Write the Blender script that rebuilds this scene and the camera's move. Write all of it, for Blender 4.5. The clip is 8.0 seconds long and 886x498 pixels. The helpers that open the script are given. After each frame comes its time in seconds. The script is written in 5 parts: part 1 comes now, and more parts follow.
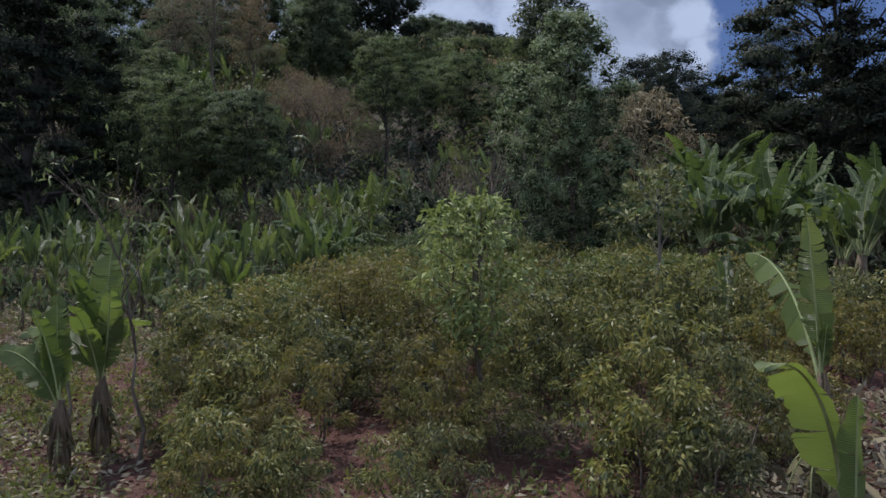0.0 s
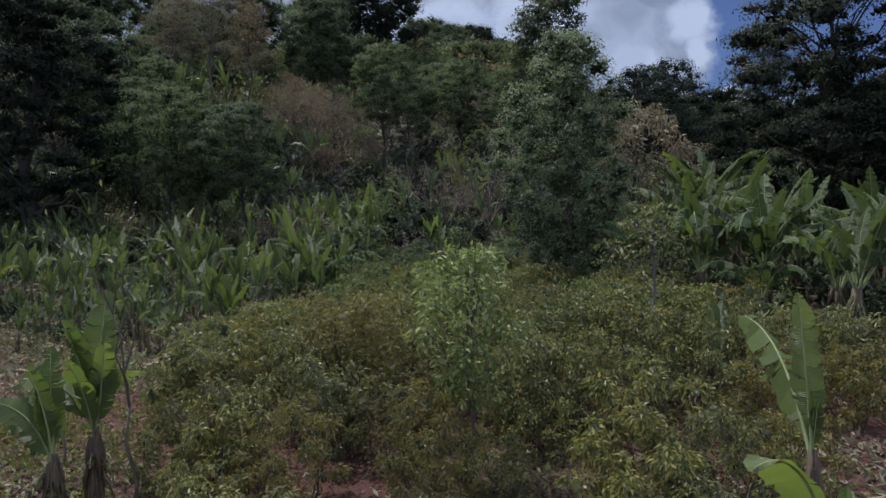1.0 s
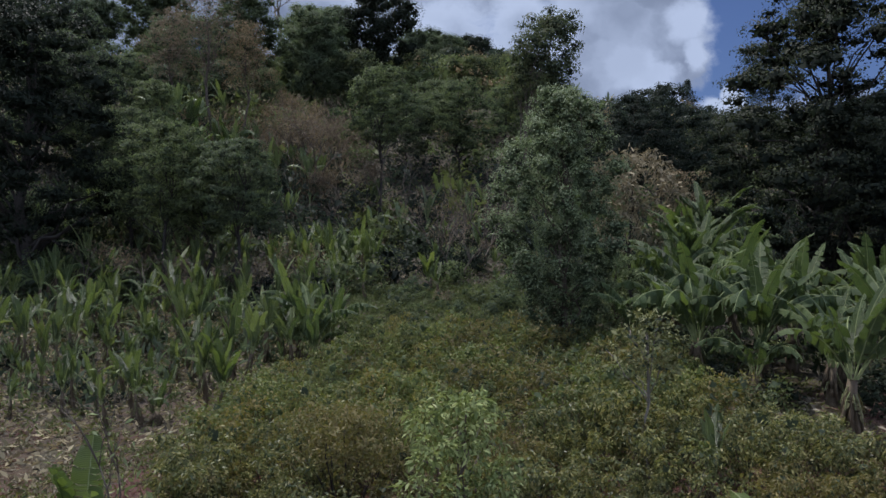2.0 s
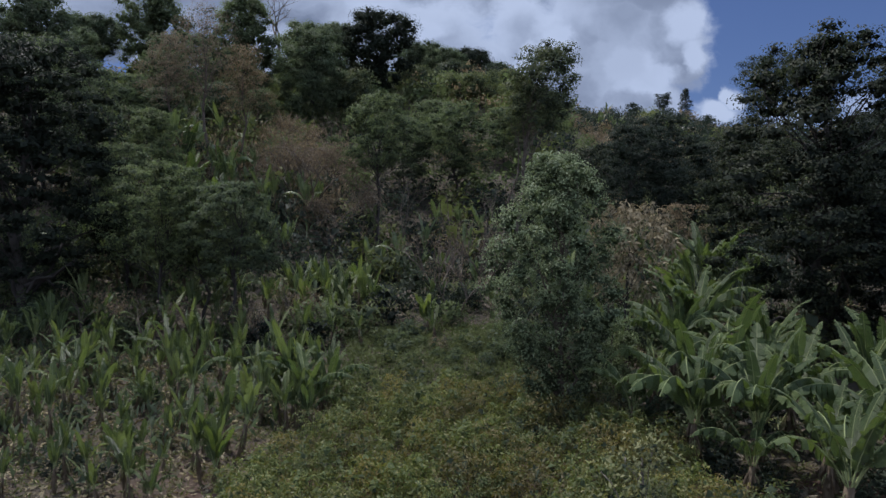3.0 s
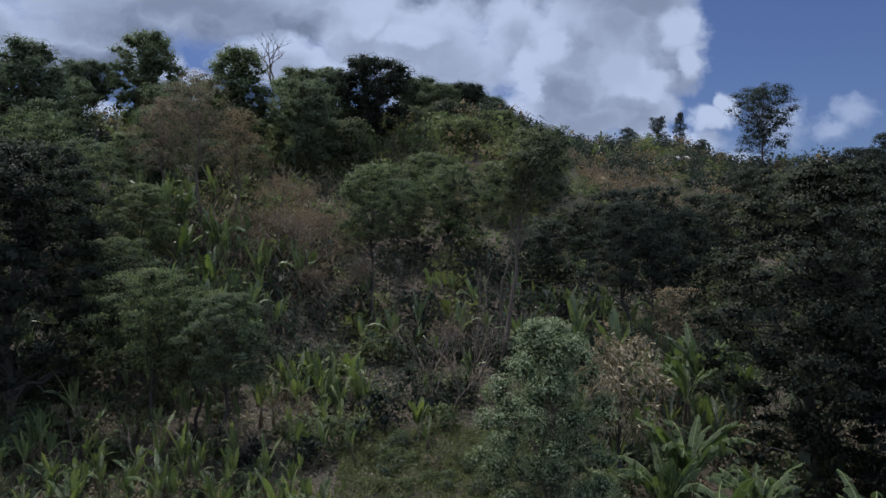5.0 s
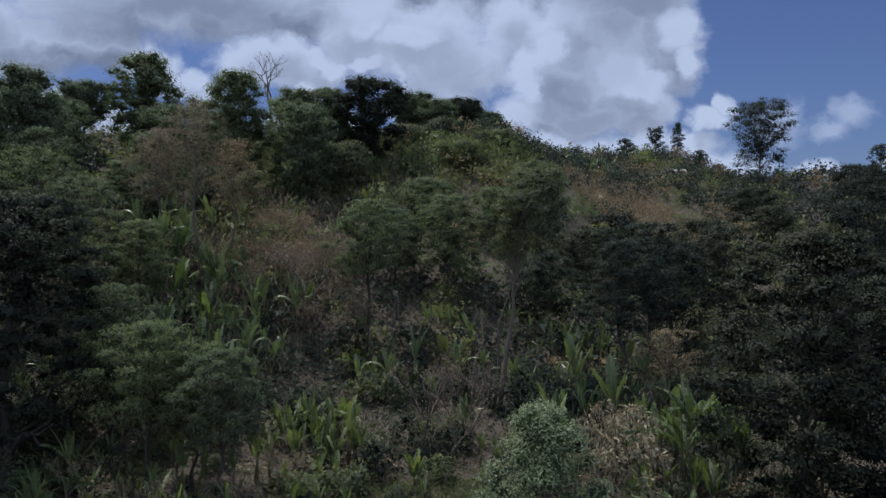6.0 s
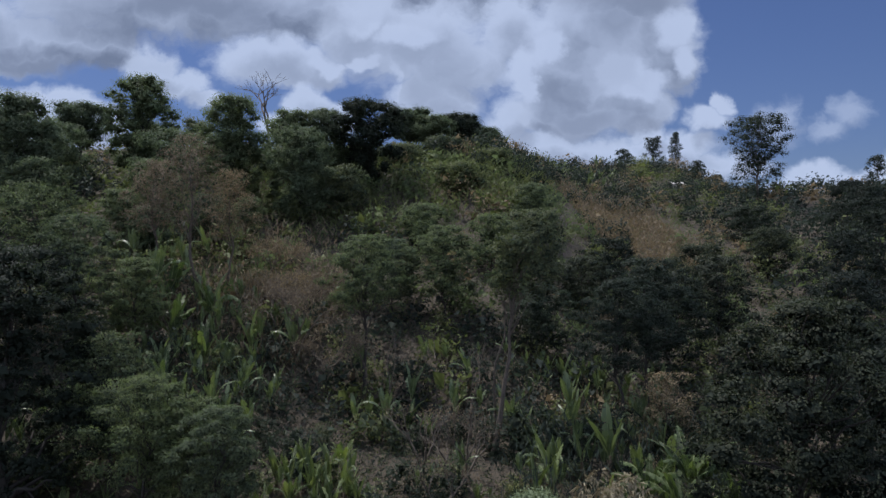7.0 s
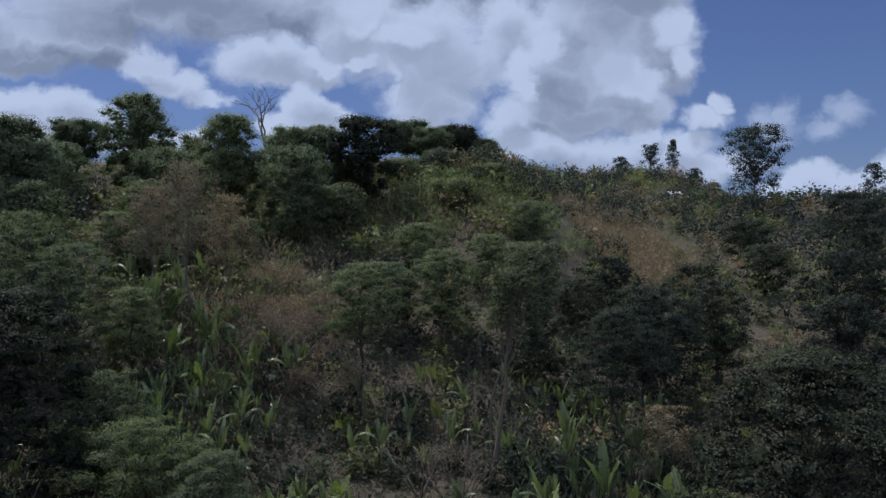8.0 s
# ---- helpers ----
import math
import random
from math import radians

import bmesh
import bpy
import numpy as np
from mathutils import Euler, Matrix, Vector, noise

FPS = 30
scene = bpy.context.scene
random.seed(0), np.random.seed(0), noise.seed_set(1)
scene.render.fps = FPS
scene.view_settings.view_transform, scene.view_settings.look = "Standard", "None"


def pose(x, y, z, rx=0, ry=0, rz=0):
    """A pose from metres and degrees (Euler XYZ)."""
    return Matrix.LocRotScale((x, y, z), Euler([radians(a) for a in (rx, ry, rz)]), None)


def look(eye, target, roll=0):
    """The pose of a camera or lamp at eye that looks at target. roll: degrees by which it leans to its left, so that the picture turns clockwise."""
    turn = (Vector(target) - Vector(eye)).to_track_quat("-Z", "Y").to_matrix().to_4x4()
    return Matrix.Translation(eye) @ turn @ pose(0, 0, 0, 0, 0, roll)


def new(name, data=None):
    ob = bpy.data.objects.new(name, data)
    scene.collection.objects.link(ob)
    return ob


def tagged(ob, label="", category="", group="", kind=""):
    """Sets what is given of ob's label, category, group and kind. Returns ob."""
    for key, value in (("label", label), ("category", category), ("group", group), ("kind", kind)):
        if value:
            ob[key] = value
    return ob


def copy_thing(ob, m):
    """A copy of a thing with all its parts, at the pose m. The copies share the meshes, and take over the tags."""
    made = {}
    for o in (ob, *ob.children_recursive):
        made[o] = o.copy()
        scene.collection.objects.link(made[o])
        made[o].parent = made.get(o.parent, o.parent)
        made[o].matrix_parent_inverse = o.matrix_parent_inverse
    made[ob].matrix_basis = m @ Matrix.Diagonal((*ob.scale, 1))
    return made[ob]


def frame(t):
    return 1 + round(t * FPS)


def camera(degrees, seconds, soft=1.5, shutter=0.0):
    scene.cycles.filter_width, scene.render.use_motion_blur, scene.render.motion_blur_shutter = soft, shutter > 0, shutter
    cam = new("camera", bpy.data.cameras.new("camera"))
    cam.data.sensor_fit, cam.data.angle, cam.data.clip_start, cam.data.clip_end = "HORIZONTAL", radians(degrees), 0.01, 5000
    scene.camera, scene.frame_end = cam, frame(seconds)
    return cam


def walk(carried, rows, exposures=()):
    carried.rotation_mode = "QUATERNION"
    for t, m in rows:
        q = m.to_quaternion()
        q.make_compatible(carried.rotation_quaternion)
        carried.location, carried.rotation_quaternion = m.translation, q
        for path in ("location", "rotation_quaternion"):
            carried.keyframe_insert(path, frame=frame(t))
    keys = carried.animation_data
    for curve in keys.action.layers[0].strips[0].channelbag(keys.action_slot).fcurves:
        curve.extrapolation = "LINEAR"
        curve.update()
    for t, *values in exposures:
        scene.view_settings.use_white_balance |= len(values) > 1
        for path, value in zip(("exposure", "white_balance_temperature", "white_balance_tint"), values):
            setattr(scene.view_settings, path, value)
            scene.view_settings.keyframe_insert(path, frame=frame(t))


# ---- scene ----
cam = camera(62.1, 8.0, 1.5)
METRES, EYE, TILT, LEAN, TURN = 24.0, 3.5, 0.0, 0.0, 0.0
ROWS = [
    (0.0, 0.0, 0.0, 0.0, 0.0, 0.0, -0.0),
    (0.5, 0.0012, -0.001, 0.0039, -0.06, -0.03, -0.02),
    (1.0, 0.0031, -0.0003, 0.0373, -0.12, -0.03, -0.1),
    (1.5, 0.0055, 0.0011, 0.0856, -0.2, -0.01, -0.13),
    (3.0, 0.0128, 0.0116, 0.2584, -0.39, 0.11, -0.24),
    (3.5, 0.0155, 0.0122, 0.3218, -0.49, 0.46, 0.11),
    (4.0, 0.0191, 0.015, 0.3987, -0.51, 0.46, 0.03),
    (4.5, 0.0202, 0.0149, 0.472, -0.59, 0.5, 0.03),
    (5.0, 0.0227, 0.0145, 0.5533, -0.68, 0.55, -0.03),
    (6.5, 0.0313, 0.0153, 0.7881, -0.89, 0.56, -0.05),
    (7.0, 0.0364, 0.0156, 0.8709, -0.95, 0.54, -0.02),
    (7.5, 0.0397, 0.0161, 0.9454, -1.02, 0.52, -0.02),
    (8.0, 0.0434, 0.0167, 0.9983, -1.09, 0.51, 0.08),
]
walk(cam, [(t, pose(0, 0, EYE, TILT, LEAN, TURN) @ pose(METRES * x, METRES * y, METRES * z, 90 + pitch, roll, yaw)) for t, x, y, z, yaw, pitch, roll in ROWS],
     exposures=((0.0, 0.31, 6100, 15), (8.0, 0.31, 6100, 15)))

# ---- sky, clouds and sun ----
SUN_ELEVATION, SUN_AZIMUTH = 66.0, -46.0  # azimuth from straight ahead (+y), positive to the right
sun = new("sun", bpy.data.lights.new("sun", "SUN"))
sun.data.energy, sun.data.angle, sun.data.color = 3.55, radians(0.6), (1.0, 0.95, 0.86)
sun_way = Vector((math.sin(radians(SUN_AZIMUTH)) * math.cos(radians(SUN_ELEVATION)), math.cos(radians(SUN_AZIMUTH)) * math.cos(radians(SUN_ELEVATION)), math.sin(radians(SUN_ELEVATION))))
sun.matrix_world = look(sun_way * 400, (0, 0, 0))


class Nodes:
    """Short calls for building a node tree."""

    def __init__(self, tree):
        self.tree = tree
        tree.nodes.clear()

    def fill(self, node, inputs):
        for key, value in dict(inputs).items():
            socket = node.inputs[key]
            if isinstance(value, bpy.types.NodeSocket):
                self.tree.links.new(value, socket)
            else:
                socket.default_value = value
        return node

    def add(self, kind, inputs=()):
        return self.fill(self.tree.nodes.new(kind), inputs)

    def math(self, op, a, b=0.0):
        node = self.tree.nodes.new("ShaderNodeMath")
        node.operation = op
        return self.fill(node, {0: a, 1: b}).outputs[0]

    def vec(self, op, a, b=(0, 0, 0), out=0):
        node = self.tree.nodes.new("ShaderNodeVectorMath")
        node.operation = op
        return self.fill(node, {0: a, 1: b}).outputs[out]

    def noise(self, vector, scale, detail=4.0, rough=0.55, out="Fac"):
        return self.add("ShaderNodeTexNoise", {"Vector": vector, "Scale": scale, "Detail": detail, "Roughness": rough}).outputs[out]

    def span(self, value, lo, hi, to_lo=0.0, to_hi=1.0):
        node = self.tree.nodes.new("ShaderNodeMapRange")
        node.interpolation_type = "SMOOTHSTEP"
        return self.fill(node, {0: value, 1: lo, 2: hi, 3: to_lo, 4: to_hi}).outputs[0]

    def mix(self, fac, a, b, blend="MIX"):
        node = self.tree.nodes.new("ShaderNodeMix")
        node.data_type, node.blend_type = "RGBA", blend
        return self.fill(node, {0: fac, 6: a, 7: b}).outputs[2]

    def ramp(self, fac, stops):
        node = self.add("ShaderNodeValToRGB", {0: fac})
        elements = node.color_ramp.elements
        while len(elements) < len(stops):
            elements.new(0.5)
        for e, (at, colour) in zip(elements, stops):
            e.position, e.color = at, (*colour, 1)
        return node.outputs[0]


world = bpy.data.worlds.new("world")
scene.world = world
world.use_nodes = True
N = Nodes(world.node_tree)
sky = N.add("ShaderNodeTexSky")
sky.sky_type, sky.sun_disc = "NISHITA", False
sky.sun_elevation, sky.sun_rotation = radians(SUN_ELEVATION), radians(SUN_AZIMUTH)
sky.air_density, sky.dust_density, sky.ozone_density = 1.0, 0.6, 1.5
way = N.add("ShaderNodeTexCoord").outputs["Generated"]
xyz = N.add("ShaderNodeSeparateXYZ", {0: way})
ahead = N.math("MAXIMUM", xyz.outputs[1], 0.15)
flat = N.add("ShaderNodeCombineXYZ", {0: N.math("DIVIDE", xyz.outputs[0], ahead), 1: N.math("DIVIDE", xyz.outputs[2], ahead)}).outputs[0]
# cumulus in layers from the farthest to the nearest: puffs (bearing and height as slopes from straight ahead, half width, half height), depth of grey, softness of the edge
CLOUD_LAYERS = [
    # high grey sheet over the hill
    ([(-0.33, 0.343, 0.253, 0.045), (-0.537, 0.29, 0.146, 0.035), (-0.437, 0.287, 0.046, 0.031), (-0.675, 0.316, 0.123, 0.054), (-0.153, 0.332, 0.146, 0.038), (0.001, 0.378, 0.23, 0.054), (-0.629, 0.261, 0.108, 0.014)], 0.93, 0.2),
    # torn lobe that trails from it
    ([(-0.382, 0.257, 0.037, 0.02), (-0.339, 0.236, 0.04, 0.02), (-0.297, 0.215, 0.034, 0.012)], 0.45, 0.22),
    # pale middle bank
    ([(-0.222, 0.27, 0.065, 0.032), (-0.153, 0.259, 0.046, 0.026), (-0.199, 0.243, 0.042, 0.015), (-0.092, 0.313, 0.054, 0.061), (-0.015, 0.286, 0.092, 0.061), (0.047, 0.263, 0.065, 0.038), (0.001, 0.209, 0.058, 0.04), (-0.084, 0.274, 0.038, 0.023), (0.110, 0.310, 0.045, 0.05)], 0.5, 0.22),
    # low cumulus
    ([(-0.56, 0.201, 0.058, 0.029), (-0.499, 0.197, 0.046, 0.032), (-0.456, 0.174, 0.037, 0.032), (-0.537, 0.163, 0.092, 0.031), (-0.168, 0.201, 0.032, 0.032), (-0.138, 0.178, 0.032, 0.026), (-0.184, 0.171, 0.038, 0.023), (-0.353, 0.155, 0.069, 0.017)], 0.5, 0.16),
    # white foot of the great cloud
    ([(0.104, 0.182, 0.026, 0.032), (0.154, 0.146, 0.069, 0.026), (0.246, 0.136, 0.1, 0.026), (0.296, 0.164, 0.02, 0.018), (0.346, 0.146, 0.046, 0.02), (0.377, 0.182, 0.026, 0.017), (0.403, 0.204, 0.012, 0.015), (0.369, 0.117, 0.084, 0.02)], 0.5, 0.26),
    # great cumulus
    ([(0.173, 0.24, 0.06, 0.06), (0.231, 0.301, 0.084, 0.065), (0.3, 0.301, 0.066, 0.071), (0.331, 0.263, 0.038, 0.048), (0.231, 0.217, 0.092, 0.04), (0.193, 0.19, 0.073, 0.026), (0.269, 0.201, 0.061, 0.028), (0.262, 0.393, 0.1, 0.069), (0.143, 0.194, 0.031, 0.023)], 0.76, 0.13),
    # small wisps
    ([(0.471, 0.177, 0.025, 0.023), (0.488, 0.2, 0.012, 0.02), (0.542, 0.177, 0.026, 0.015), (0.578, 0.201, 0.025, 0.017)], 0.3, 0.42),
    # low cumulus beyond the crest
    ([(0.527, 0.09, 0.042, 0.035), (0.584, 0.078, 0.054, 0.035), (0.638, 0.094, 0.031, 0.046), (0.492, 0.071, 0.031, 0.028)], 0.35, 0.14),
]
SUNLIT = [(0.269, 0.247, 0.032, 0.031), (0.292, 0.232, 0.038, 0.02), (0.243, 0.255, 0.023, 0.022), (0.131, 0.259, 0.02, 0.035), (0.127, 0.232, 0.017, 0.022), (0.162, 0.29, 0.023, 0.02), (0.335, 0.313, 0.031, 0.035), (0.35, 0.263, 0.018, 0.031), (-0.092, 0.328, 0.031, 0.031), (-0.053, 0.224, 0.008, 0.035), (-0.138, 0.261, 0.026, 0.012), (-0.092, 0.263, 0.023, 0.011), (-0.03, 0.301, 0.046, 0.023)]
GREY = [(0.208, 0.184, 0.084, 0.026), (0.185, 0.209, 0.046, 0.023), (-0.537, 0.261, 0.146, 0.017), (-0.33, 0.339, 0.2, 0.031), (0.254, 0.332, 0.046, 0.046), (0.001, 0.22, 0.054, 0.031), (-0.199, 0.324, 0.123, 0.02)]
broad = N.vec("SUBTRACT", N.noise(flat, 9.0, 2.0, 0.5, "Color"), (0.5, 0.5, 0.5))
puff = N.vec("SUBTRACT", N.noise(flat, 30.0, 5.0, 0.56, "Color"), (0.5, 0.5, 0.5))
wavy = N.vec("ADD", N.vec("ADD", flat, N.vec("MULTIPLY", broad, (0.055, 0.045, 0.0))), N.vec("MULTIPLY", puff, (0.044, 0.040, 0.0)))
billow = N.noise(N.vec("MULTIPLY", wavy, (1, 1.3, 1)), 10.0, 4.0, 0.5)
wisp = N.noise(N.vec("MULTIPLY", wavy, (1, 1.8, 1)), 42.0, 6.0, 0.65)


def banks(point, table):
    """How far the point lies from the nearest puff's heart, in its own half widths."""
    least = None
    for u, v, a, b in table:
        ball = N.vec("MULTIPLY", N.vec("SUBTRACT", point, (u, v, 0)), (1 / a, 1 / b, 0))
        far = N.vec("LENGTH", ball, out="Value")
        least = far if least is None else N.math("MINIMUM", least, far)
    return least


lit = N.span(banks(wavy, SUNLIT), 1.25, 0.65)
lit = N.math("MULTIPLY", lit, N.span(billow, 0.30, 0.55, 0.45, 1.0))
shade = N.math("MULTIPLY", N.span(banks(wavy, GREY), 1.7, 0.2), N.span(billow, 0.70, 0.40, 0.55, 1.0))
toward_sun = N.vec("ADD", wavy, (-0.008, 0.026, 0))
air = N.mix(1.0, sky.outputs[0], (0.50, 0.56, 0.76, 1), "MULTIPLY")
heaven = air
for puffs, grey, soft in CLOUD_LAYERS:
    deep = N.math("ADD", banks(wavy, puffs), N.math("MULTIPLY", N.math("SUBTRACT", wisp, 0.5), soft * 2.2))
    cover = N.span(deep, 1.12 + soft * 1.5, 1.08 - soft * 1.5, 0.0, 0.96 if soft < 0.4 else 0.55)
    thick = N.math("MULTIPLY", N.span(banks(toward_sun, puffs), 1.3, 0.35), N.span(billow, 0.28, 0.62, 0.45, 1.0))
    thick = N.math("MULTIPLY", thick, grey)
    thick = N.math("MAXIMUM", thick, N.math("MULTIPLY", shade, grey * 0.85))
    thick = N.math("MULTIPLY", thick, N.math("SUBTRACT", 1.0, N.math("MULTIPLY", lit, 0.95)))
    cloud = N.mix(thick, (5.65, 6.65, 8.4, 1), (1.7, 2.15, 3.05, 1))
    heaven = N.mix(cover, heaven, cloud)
# away from the view the same broken cumulus goes on, unseen; banks behind the viewer face the sun, and all are
# brightened further as added fill for the shade
loose = N.math("MULTIPLY", N.span(N.noise(way, 3.0, 6.0, 0.6), 0.38, 0.50), 0.95)
round_about = N.mix(loose, air, N.mix(N.span(N.noise(way, 5.0, 4.0), 0.35, 0.65), (13.0, 14.8, 18.2, 1), (5.6, 6.8, 9.1, 1)))
N.add("ShaderNodeOutputWorld", {0: N.add("ShaderNodeBackground", {0: N.mix(N.span(xyz.outputs[1], 0.75, 0.5), heaven, round_about), 1: 0.069}).outputs[0]})


# ---- materials ----
def shader(name):
    material = bpy.data.materials.new(name)
    material.use_nodes = True
    return material, Nodes(material.node_tree)


def leaf_material(name, colours, rough=0.6, through_light=0.35, spread=0.25, glow=(1.1, 1.2, 0.6), grain=0.55, gloss=0.13):
    """Leaves: each leaf takes its own tone, each plant its own brightness; light shines through."""
    material, n = shader(name)
    island = n.add("ShaderNodeNewGeometry").outputs["Random Per Island"]
    own = n.add("ShaderNodeObjectInfo").outputs["Random"]
    place = n.add("ShaderNodeTexCoord").outputs["Object"]
    blotch = n.noise(place, 0.7, 3.0)
    pick = n.math("ADD", n.math("MULTIPLY", island, grain), n.math("MULTIPLY", blotch, 1.17 - grain))
    stops = [(0.12 + 0.8 * i / max(1, len(colours) - 1), c) for i, c in enumerate(colours)]
    tone = n.ramp(pick, stops)
    tone = n.mix(1.0, tone, n.ramp(own, [(0.0, (1 - spread, 1 - spread, 1 - spread * 0.6)), (1.0, (1 + spread, 1 + spread * 0.8, 1 - spread * 0.3))]), "MULTIPLY")
    body = n.add("ShaderNodeBsdfPrincipled", {"Base Color": tone, "Roughness": rough, "Specular IOR Level": gloss})
    light = n.add("ShaderNodeBsdfTranslucent", {0: n.mix(1.0, tone, (*glow, 1), "MULTIPLY")})
    n.add("ShaderNodeOutputMaterial", {0: n.add("ShaderNodeMixShader", {0: through_light, 1: body.outputs[0], 2: light.outputs[0]}).outputs[0]})
    return material


def bark_material(name, dark, pale, scale=6.0):
    material, n = shader(name)
    place = n.add("ShaderNodeTexCoord").outputs["Object"]
    long = n.vec("MULTIPLY", place, (1, 1, 0.25))
    grain = n.noise(long, scale * 3, 6.0, 0.65)
    stain = n.noise(place, scale * 0.3, 3.0)
    tone = n.ramp(n.math("ADD", n.math("MULTIPLY", grain, 0.7), n.math("MULTIPLY", stain, 0.3)), [(0.3, dark), (0.7, pale)])
    bump = n.add("ShaderNodeBump", {"Height": grain, "Strength": 0.6, "Distance": 0.03})
    n.add("ShaderNodeOutputMaterial", {0: n.add("ShaderNodeBsdfPrincipled", {"Base Color": tone, "Roughness": 0.85, "Normal": bump.outputs[0]}).outputs[0]})
    return material


def blade_material(name, colours, through_light=0.4, rough=0.5, gloss=0.25):
    """Large banana leaves: fine cross veins along the blade, edges drying brown."""
    material, n = shader(name)
    island = n.add("ShaderNodeNewGeometry").outputs["Random Per Island"]
    own = n.add("ShaderNodeObjectInfo").outputs["Random"]
    coords = n.add("ShaderNodeTexCoord")
    place = coords.outputs["Object"]
    wave = n.add("ShaderNodeTexWave", {"Vector": coords.outputs["UV"], "Scale": 13.0, "Distortion": 0.5, "Detail": 1.0})
    wave.bands_direction = "Y"
    veins = wave.outputs[1]
    blotch = n.noise(place, 2.2, 4.0)
    tone = n.ramp(n.math("ADD", n.math("MULTIPLY", own, 0.65), n.math("MULTIPLY", blotch, 0.45)), [(0.15 + 0.7 * i / max(1, len(colours) - 1), c) for i, c in enumerate(colours)])
    tone = n.mix(n.math("MULTIPLY", n.span(n.noise(place, 5.0, 5.0, 0.7), 0.60, 0.74), 0.6), tone, (0.16, 0.12, 0.05, 1))
    tone = n.mix(n.math("MULTIPLY", veins, 0.36), tone, (0.24, 0.30, 0.10, 1))
    tone = n.mix(n.math("MULTIPLY", island, 0.35), tone, (0.022, 0.042, 0.018, 1))
    bump = n.add("ShaderNodeBump", {"Height": veins, "Strength": 0.8, "Distance": 0.012})
    body = n.add("ShaderNodeBsdfPrincipled", {"Base Color": tone, "Roughness": rough, "Specular IOR Level": gloss, "Normal": bump.outputs[0]})
    light = n.add("ShaderNodeBsdfTranslucent", {0: n.mix(1.0, tone, (1.15, 1.2, 0.6, 1), "MULTIPLY")})
    n.add("ShaderNodeOutputMaterial", {0: n.add("ShaderNodeMixShader", {0: through_light, 1: body.outputs[0], 2: light.outputs[0]}).outputs[0]})
    return material


def ground_material():
    material, n = shader("soil")
    place = n.add("ShaderNodeTexCoord").outputs["Object"]
    fine, mid, wide = n.noise(place, 9.0, 8.0, 0.7), n.noise(place, 0.9, 5.0, 0.6), n.noise(place, 0.11, 4.0)
    soil = n.ramp(fine, [(0.3, (0.036, 0.015, 0.010)), (0.55, (0.088, 0.034, 0.024)), (0.75, (0.132, 0.062, 0.045))])
    straw = n.ramp(n.noise(place, 22.0, 6.0, 0.75), [(0.35, (0.045, 0.033, 0.023)), (0.7, (0.17, 0.135, 0.093))])
    weeds = n.ramp(fine, [(0.3, (0.025, 0.032, 0.012)), (0.7, (0.075, 0.09, 0.03))])
    tone = n.mix(n.math("MULTIPLY", n.span(mid, 0.58, 0.72), 0.7), soil, straw)
    tone = n.mix(n.math("MULTIPLY", n.span(wide, 0.50, 0.66), 0.7), tone, weeds)
    # leaf mould up the hill; its dark tone also paints shade between the plants
    mould_and_shade = n.ramp(n.noise(place, 3.0, 6.0, 0.7), [(0.3, (0.022, 0.019, 0.012)), (0.55, (0.055, 0.043, 0.028)), (0.75, (0.115, 0.085, 0.058))])
    up_hill = n.add("ShaderNodeSeparateXYZ", {0: place}).outputs[1]
    tone = n.mix(n.span(n.math("ADD", up_hill, n.math("MULTIPLY", wide, 30.0)), 36.0, 50.0), tone, mould_and_shade)
    bump = n.add("ShaderNodeBump", {"Height": n.math("ADD", fine, n.math("MULTIPLY", mid, 2.0)), "Strength": 0.9, "Distance": 0.12})
    n.add("ShaderNodeOutputMaterial", {0: n.add("ShaderNodeBsdfPrincipled", {"Base Color": tone, "Roughness": 0.95, "Normal": bump.outputs[0]}).outputs[0]})
    return material


SOIL = ground_material()
COFFEE = leaf_material("coffee_leaves", [(0.030, 0.040, 0.020), (0.086, 0.104, 0.046), (0.180, 0.198, 0.088), (0.245, 0.232, 0.108)], 0.42, 0.36, 0.25, (1.1, 1.1, 0.75), 0.8, 0.26)
GREENERY = leaf_material("low_green_leaves", [(0.058, 0.080, 0.036), (0.098, 0.128, 0.054), (0.150, 0.178, 0.078), (0.170, 0.160, 0.080)], 0.5, 0.35, 0.22, (1.1, 1.15, 0.6), 0.6, 0.18)
COFFEE_DRY = leaf_material("thirsty_coffee_leaves", [(0.088, 0.088, 0.047), (0.140, 0.132, 0.064), (0.176, 0.142, 0.072), (0.120, 0.132, 0.060)], 0.55)
BRIGHT = leaf_material("fresh_leaves", [(0.065, 0.095, 0.038), (0.155, 0.200, 0.085), (0.330, 0.380, 0.195)], 0.42, 0.3, 0.2, (1.0, 1.05, 0.75))
SPRAY = leaf_material("pale_yellow_sprays", [(0.085, 0.097, 0.043), (0.155, 0.168, 0.076), (0.270, 0.275, 0.140)], 0.55, 0.3, 0.1, (1.0, 1.0, 0.7))
SILVER = leaf_material("silver_green_leaves", [(0.098, 0.134, 0.074), (0.158, 0.202, 0.112), (0.255, 0.300, 0.178)], 0.5, 0.38, 0.1, (1.0, 1.05, 0.85))
FOREST = leaf_material("forest_leaves", [(0.056, 0.077, 0.049), (0.090, 0.117, 0.071), (0.136, 0.164, 0.097)], 0.6, 0.5, 0.2, (1.0, 1.1, 0.85), 0.24)
# FOREST made lighter for the ridge: distance haze put into the leaf colour
CREST_HAZED = leaf_material("haze_lightened_crest_leaves", [(0.074, 0.100, 0.066), (0.118, 0.152, 0.098), (0.178, 0.210, 0.132)], 0.6, 0.5, 0.2, (1.0, 1.1, 0.85), 0.24)
